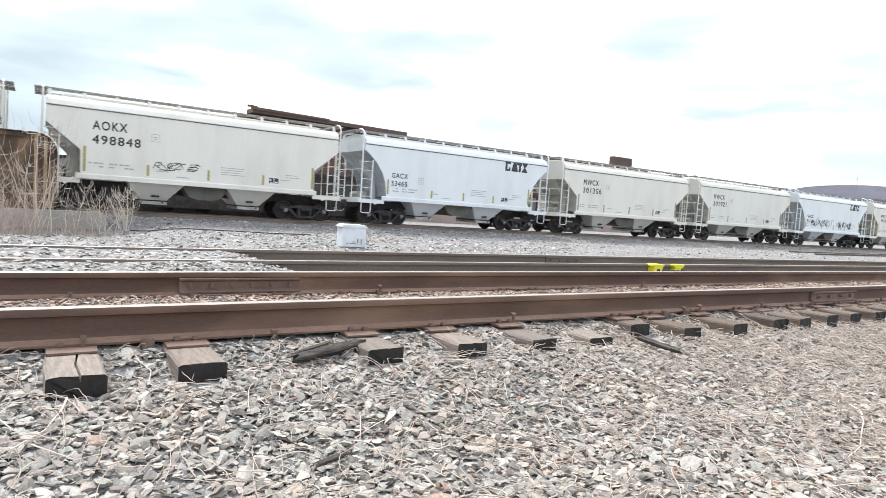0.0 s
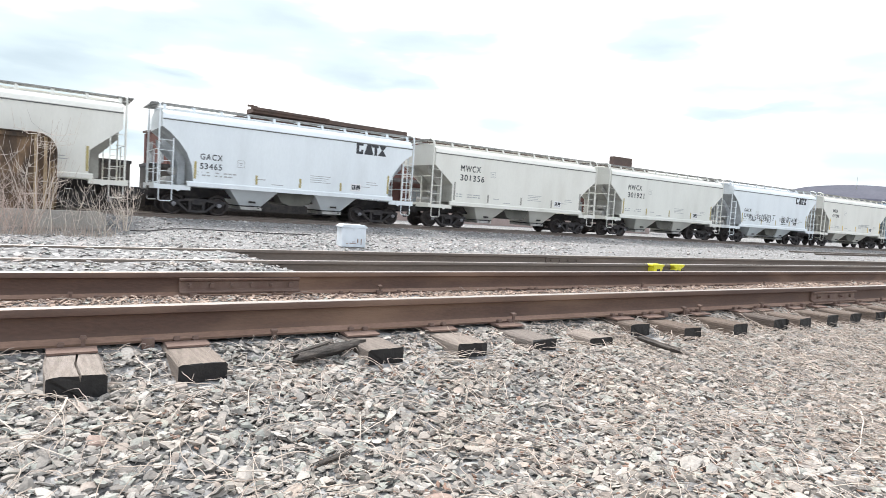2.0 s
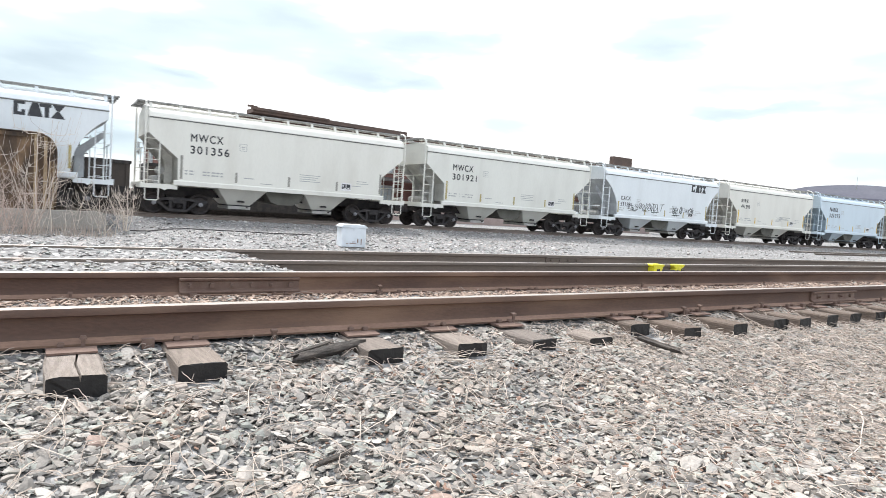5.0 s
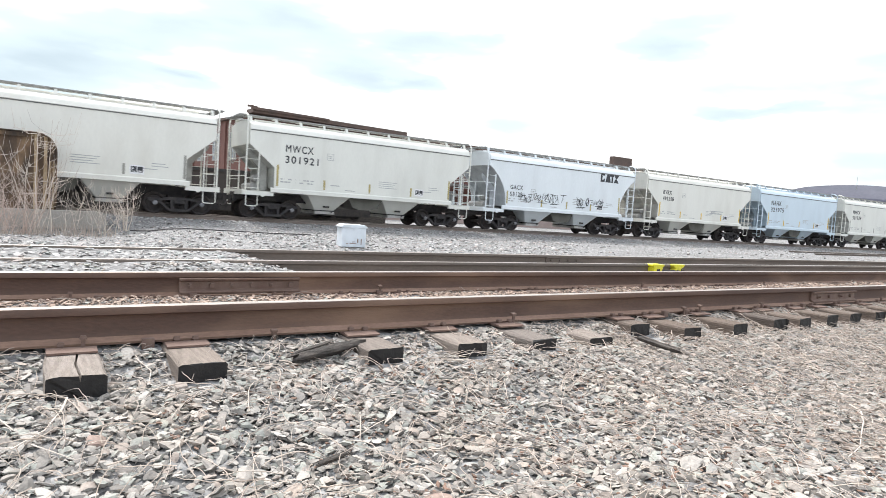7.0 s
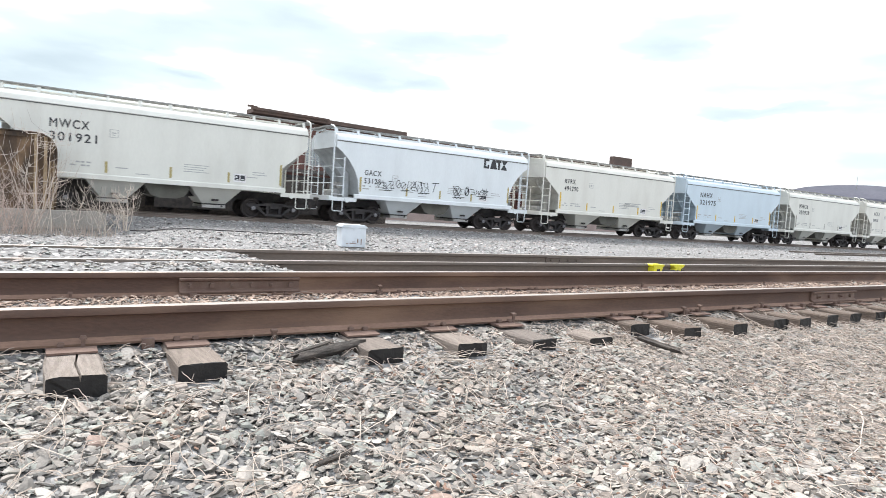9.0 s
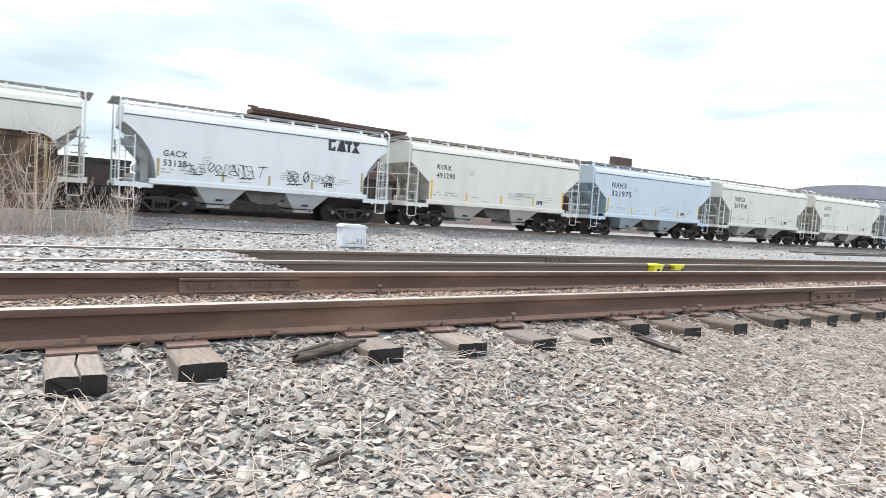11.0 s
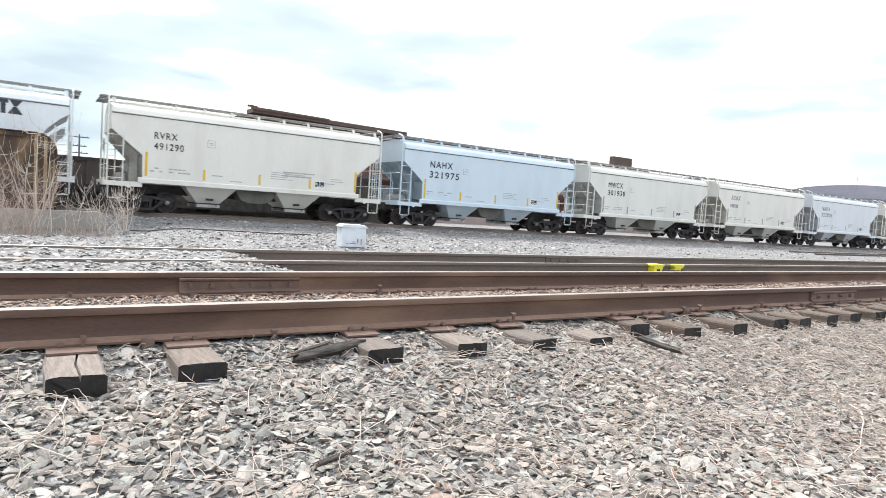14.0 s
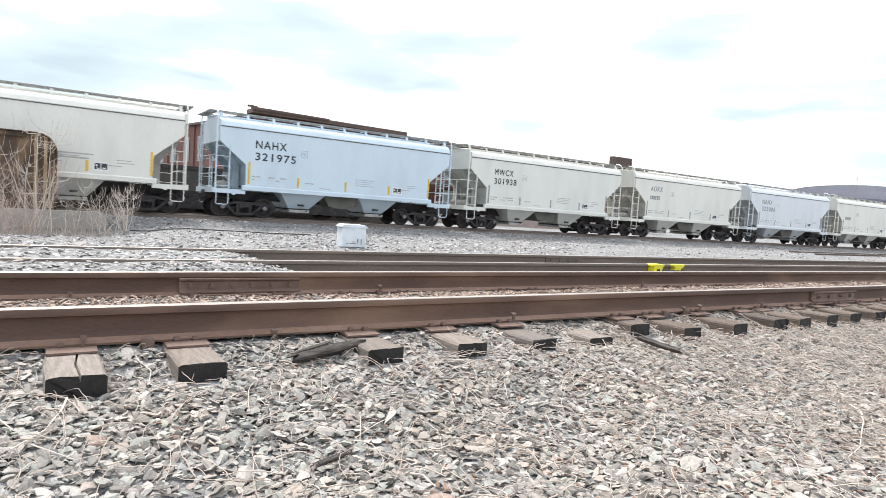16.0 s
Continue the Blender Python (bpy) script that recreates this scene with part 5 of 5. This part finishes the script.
def scatter(name, label, places, sizes, sub, material, seed, flat=0.42, group=""):
    """Joined angular stones, each one turned, stretched and chipped on its own."""
    rng = np.random.default_rng(seed)
    bv, bf = icosphere(sub)
    forms = []
    for k in range(10):
        v = bv * rng.uniform(0.8, 1.15, (len(bv), 1))
        for _ in range(7):
            d = rng.normal(size=3)
            d /= np.linalg.norm(d)
            cut = rng.uniform(0.3, 0.65)
            s = v @ d
            v = v - np.outer(np.maximum(s - cut, 0), d)
        forms.append(v)
    n = len(places)
    out = np.empty((n, len(bv), 3))
    for i in range(n):
        v = forms[i % 10] * (rng.uniform(0.8, 1.5), rng.uniform(0.55, 1.0), flat * rng.uniform(0.5, 1.2))
        e = Euler((rng.normal() * 0.28, rng.normal() * 0.28, rng.uniform(0, 6.28))).to_matrix()
        out[i] = (v * sizes[i]) @ np.array(e).T + places[i]
    verts = out.reshape(-1, 3)
    faces = (bf[None] + (np.arange(n) * len(bv))[:, None, None]).reshape(-1, 3)
    me = bpy.data.meshes.new(name)
    me.vertices.add(len(verts))
    me.vertices.foreach_set("co", verts.ravel())
    me.loops.add(faces.size)
    me.loops.foreach_set("vertex_index", faces.ravel().astype(np.int32))
    me.polygons.add(len(faces))
    me.polygons.foreach_set("loop_start", np.arange(0, faces.size, 3, dtype=np.int32))
    me.update(calc_edges=True)
    me.validate()
    if sub > 1:
        me.shade_smooth()
        me.set_sharp_from_angle(angle=radians(27))
    else:
        me.shade_flat()
    me.materials.append(material)
    return tagged(new(name, me), label, "gravel", kind="stuff")


def spots(rng, n, y0, y1, left, right, bias=1.0):
    """Places on the ground in a wedge that opens with distance."""
    pts = []
    while len(pts) < n:
        y = y0 + (y1 - y0) * rng.random() ** bias
        w = right * y1 + 0.6 - left
        x = left + w * rng.random()
        if x > right * y + 0.5:
            continue
        pts.append((x, y))
    return pts


def stones(name, label, n, y0, y1, left, right, r0, r1, sub, material, seed, keep=None, sink=0.2, bias=1.0):
    rng = np.random.default_rng(seed)
    pts = [p for p in spots(rng, n, y0, y1, left, right, bias) if keep is None or keep(*p)]
    size = r0 + (r1 - r0) * rng.random(len(pts)) ** 2.0
    places = np.array([(x, y, ground_z(x, y) + s * (0.25 - sink) + rng.random() * 0.012) for (x, y), s in zip(pts, size)])
    return scatter(name, label, places, size, sub, material, seed)


def off_ties(x, y):
    """Leaves the ties' tops bare outside the rail."""
    if y < 3.03:
        return True
    if abs(y - R1Y) < 0.1 or abs(y - R2Y) < 0.1:
        return False
    return not any(abs(x - t[0]) < 0.135 and t[2] > -0.03 for t in NEAR_TIES)


def lane(x, y):
    """Fine rolled gravel, bare of coarse stones but for a few."""
    return 1.0 * y < x - 0.6 * noise.noise((x * 0.4, y * 0.4, 1.0)) and 11.0 < y < 23.5 and noise.noise((x * 9.1, y * 9.1, 7.0)) < 0.28


stones("ballast_stones", "coarse grey and tan crushed ballast stones", 19000, 0.95, 3.5, -0.3, 2.55, 0.018, 0.046, 2, GRAVEL, 11, off_ties, bias=0.9)
stones("ballast_chips", "small grey ballast chips between larger stones", 14000, 0.95, 3.5, -0.3, 2.55, 0.008, 0.022, 1, GRAVEL, 12, off_ties, sink=0.35)
stones("bark_flakes", "small red-brown bark and wood flakes among the stones", 5200, 1.0, 3.45, -0.3, 2.55, 0.006, 0.02, 1, BARK, 18, lambda x, y: off_ties(x, y) and x > 0.9 + 1.4 * noise.noise((x * 1.3, y * 1.3, 2.0)), sink=-0.3)
stones("track_chips", "small warm grey ballast chips between the rails", 11000, 3.72, 5.06, -0.5, 2.6, 0.008, 0.026, 1, RAILCHIP, 16, off_ties, sink=0.0)
stones("rail_side_chips", "warm grey chips heaped along the rail", 7000, 4.5, 5.05, -0.5, 2.4, 0.012, 0.032, 1, RAILCHIP, 17, lambda x, y: abs(y - R2Y) > 0.1, sink=-0.15)
stones("track_stones", "grey ballast stones between the rails", 12000, 3.4, 7.1, -0.7, 2.6, 0.015, 0.045, 1, GRAVEL, 13, off_ties)
stones("yard_stones", "pale grey ballast stones of the yard", 16000, 6.4, 14.0, -0.9, 2.7, 0.02, 0.065, 1, FARGRAVEL, 14, lambda x, y: not lane(x, y) and abs(y - 8.8) > (0.1 if x < 2.3 else 0.12) and abs(y - 7.28) > (0.0 if x < 0.15 else 0.08 if x < 2.3 else 0.12))
stones("bank_stones", "pale grey stones on the bank by the far track", 22000, 13.0, 27.0, -1.5, 2.7, 0.025, 0.10, 1, FARGRAVEL, 15, lambda x, y: not lane(x, y))


def stems(name, label, n, y0, y1, seed, dense):
    """Thin dry stems lying over the stones."""
    rng = np.random.default_rng(seed)
    rnd = random.Random(seed)
    b = Builder()
    for x, y in spots(rng, n, y0, y1, -0.4, 2.5):
        if rnd.random() > dense(x, y) or (y > 3.0 and not off_ties(x, y)):
            continue
        a, l = rnd.uniform(0, 6.28), 0.04 + 0.24 * rnd.random() ** 2.5
        lift = rnd.uniform(0.0, 0.03)
        p = Vector((x, y, ground_z(x, y) + 0.03))
        bend = rnd.uniform(-0.5, 0.5) if rnd.random() < 0.8 else rnd.uniform(-1.2, 1.2)
        path, ang = [p], a
        for k in range(4):
            ang += bend * 0.3
            p = p + Vector((math.cos(ang) * l / 4, math.sin(ang) * l / 4, 0))
            path.append(Vector((p.x, p.y, ground_z(p.x, p.y) + 0.025 + lift * math.sin(math.pi * (k + 1) / 4.5))))
        b.tube(path, rnd.uniform(0.001, 0.0024), 3)
    me = bpy.data.meshes.new(name)
    me.from_pydata(b.v, [], b.f)
    me.materials.append(STRAW)
    return tagged(new(name, me), label, "dry grass", kind="stuff")


stems("dry_stems", "dry straw-coloured stems scattered over the ballast", 11000, 0.9, 3.6, 21, lambda x, y: 0.2 + 0.5 * smooth(1.6, 5.0, x))
stems("track_stems", "dry straw stems between the rails", 3000, 3.3, 5.6, 22, lambda x, y: 0.6)


def strands(n, seed):
    """Long thin curled dry strands on the stones."""
    rng, rnd = np.random.default_rng(seed), random.Random(seed)
    b = Builder()
    for x, y in spots(rng, n, 1.0, 3.3, -0.3, 2.5):
        ang, l, bend = rnd.uniform(0, 6.28), rnd.uniform(0.14, 0.42), rnd.choice((-1, 1)) * rnd.uniform(0.2, 2.2)
        p, path = Vector((x, y, 0)), []
        for k in range(8):
            path.append((p.x, p.y, ground_z(p.x, p.y) + 0.03 + 0.03 * math.sin(math.pi * k / 7) * rnd.uniform(0.6, 1.2)))
            ang += bend / 8 + rnd.uniform(-0.12, 0.12)
            p = p + Vector((math.cos(ang), math.sin(ang), 0)) * l / 8
        b.tube(path, rnd.uniform(0.0016, 0.0034), 4, 0.0012)
    me = bpy.data.meshes.new("dry_strands")
    me.from_pydata(b.v, [], b.f)
    me.materials.append(STRAW)
    tagged(new("dry_strands", me), "long curled pale dry strands over the ballast", "dry grass", kind="stuff")


strands(720, 41)


def outer_stones():
    """Sparser stones on the rest of the near ballast."""
    rng = np.random.default_rng(51)
    pts = [(x, y) for x, y in zip(rng.uniform(-5, 11, 30000), rng.uniform(-2.5, 6.8, 30000)) if (x < -0.3 or x > 2.5 * y + 0.3) and off_ties(x, y)][:15000]
    size = 0.014 + 0.035 * rng.random(len(pts)) ** 2
    places = np.array([(x, y, ground_z(x, y) + 0.004) for x, y in pts])
    scatter("loose_stones", "scattered grey ballast stones around the track", places, size, 1, GRAVEL, 52)


outer_stones()


# ---- loose wood by the rail ----
def splinter(label, x, y, z, l, w, turn, tilt, seed):
    rnd = random.Random(seed)
    b = Builder()
    rings = []
    grooves = [rnd.choice((0.62, 0.8, 1.0, 1.1)) for _ in range(14)]
    for i in range(12):
        t = i / 11
        ww = w * (0.75 + 0.4 * math.sin(math.pi * (0.2 + 0.6 * t))) * rnd.uniform(0.9, 1.08)
        end = 0.05 if i in (0, 11) else 0.008
        rings.append([(l * (t - 0.5) + rnd.uniform(-end, end), ww * math.cos(k * math.pi / 7) * grooves[k] * rnd.uniform(0.9, 1.1), ww * 0.75 * math.sin(k * math.pi / 7) * grooves[k] * rnd.uniform(0.9, 1.1)) for k in range(14)])
    for a, c in zip(rings, rings[1:]):
        k = len(b.v)
        b.v += a + c
        b.f += [(k + i, k + (i + 1) % 14, k + 14 + (i + 1) % 14, k + 14 + i) for i in range(14)]
    k = len(b.v)
    b.v += rings[0] + rings[-1]
    b.f += [tuple(range(k, k + 14)), tuple(range(k + 27, k + 13, -1))]
    ob = new("wood_piece", b.mesh("wood_piece", SPLINTER, weld=True))
    ob.matrix_basis = pose(x, y, z, 0, tilt, turn)
    return tagged(ob, label, "wood piece", "loose wood on the ballast")


splinter("long rotten black wood splinter by a tie", 1.40, 3.27, -0.03, 0.5, 0.034, 17, -4, 1)
splinter("thin split wood sliver on a rotten piece", 1.32, 3.3, -0.012, 0.24, 0.012, 22, -6, 6)
splinter("short dark rotten wood chunk on ballast", 0.98, 2.2, -0.185, 0.15, 0.014, 20, 0, 2)
splinter("dark rotten wood strip beside a tie", 3.77, 2.89, -0.06, 0.42, 0.022, -102, 0, 3)


def root(label, points, r, seed):
    """A pale dry root or twig lying on the stones."""
    rnd = random.Random(seed)
    path = [Vector((x, y, ground_z(x, y) + 0.035 + 0.015 * (i % 2))) for i, (x, y) in enumerate(points)]
    b = Builder().tube(path, r, 6, r * 0.5)
    ob = new("dry_root", b.mesh("dry_root", TWIG, True))
    return tagged(ob, label, "twig", "dry roots on the ballast")


root("pale curved dry root lying on the ballast", [(4.12, 1.75), (3.98, 1.63), (3.83, 1.55), (3.6, 1.46), (3.35, 1.36), (3.1, 1.3)], 0.0045, 1)
root("pale thin dry twig lying on the ballast", [(0.12, 2.98), (0.1, 2.84), (0.04, 2.7), (-0.06, 2.55)], 0.005, 2)
root("pale thin dry twig lying on the ballast", [(0.0, 2.6), (0.05, 2.52), (0.13, 2.46), (0.2, 2.45)], 0.003, 3)
root("pale thin dry twig lying on the ballast", [(1.2, 2.0), (1.23, 1.93), (1.24, 1.86)], 0.006, 4)
root("pale forked dry twig by the ties", [(2.0, 3.02), (2.12, 2.94), (2.25, 2.9), (2.4, 2.88)], 0.004, 5)
root("pale forked dry twig by the ties", [(0.42, 3.35), (0.47, 3.2), (0.44, 3.05), (0.5, 2.9)], 0.003, 6)


def flat_stone(label, x, y, r, turn, seed, tint):
    rng = np.random.default_rng(seed)
    v, f = icosphere(2)
    v = v * rng.uniform(0.85, 1.1, (len(v), 1))
    for _ in range(9):
        d = rng.normal(size=3)
        d /= np.linalg.norm(d)
        v = v - np.outer(np.maximum(v @ d - rng.uniform(0.45, 0.7), 0), d)
    v = v * (r * 1.3, r, r * 0.42)
    me = bpy.data.meshes.new("flat_stone")
    me.from_pydata(v.tolist(), [], f.tolist())
    me.shade_flat()
    me.materials.append(tint)
    ob = new("flat_stone", me)
    ob.matrix_basis = pose(x, y, ground_z(x, y) + r * 0.3, 8, -6, turn)
    return tagged(ob, label, "stone", "large stones on the ballast")


REDSTONE = mat("reddish_stone", (0.30, 0.22, 0.185), (0.25, 0.2, 0.17), 0.85, scale=10, fine=70, bump=0.5)
GREYSTONE = mat("tan_grey_stone", (0.36, 0.33, 0.30), (0.28, 0.265, 0.245), 0.85, scale=10, fine=70, bump=0.5)
flat_stone("large flat tan-grey slab of stone", 2.39, 1.60, 0.06, 20, 1, GREYSTONE)
flat_stone("large flat reddish slab of stone", 1.21, 1.79, 0.05, -30, 2, REDSTONE)
flat_stone("large flat tan-grey slab of stone", 0.66, 2.25, 0.05, 60, 3, GREYSTONE)
flat_stone("large flat pale slab of stone", 1.05, 2.45, 0.05, 10, 4, GREYSTONE)
flat_stone("large flat tan-grey slab of stone", 2.4, 2.1, 0.052, 45, 5, GREYSTONE)
flat_stone("large flat reddish slab of stone", 0.2, 2.62, 0.045, 75, 6, REDSTONE)


def gone(t):
    """Metres that the train has gone at a time; it slows a little."""
    return 4.323 * t - 0.0017 * t * t


def rolling(turns_from, dx):
    return [(0.1 * k, pose(dx, 0, WHEEL_R, 0, -math.degrees(gone(0.1 * k) / WHEEL_R) + turns_from, 0)) for k in range(161)]


def motions():
    yaw, dip = math.degrees(math.atan(TRACK_SLOPE)), math.degrees(-math.atan(TRACK_FALL))
    for car, k in CARS:
        rows = []
        for i in range(33):
            x = 5.74 + PITCH * (k - 1) - gone(0.5 * i)
            rows.append((0.5 * i, pose(x, far_track_y(x), TRACK_Z + TRACK_FALL * x, 0, dip, yaw)))
        walk(car, rows)
    for i, (w, dx) in enumerate(WHEELS):
        walk(w, rolling(37.0 * i, dx))
    walk(sky, [(t, pose(0, 0, 0, 0, 0, -0.14 * t)) for t in (0.0, 8.0, 16.0)])


motions()
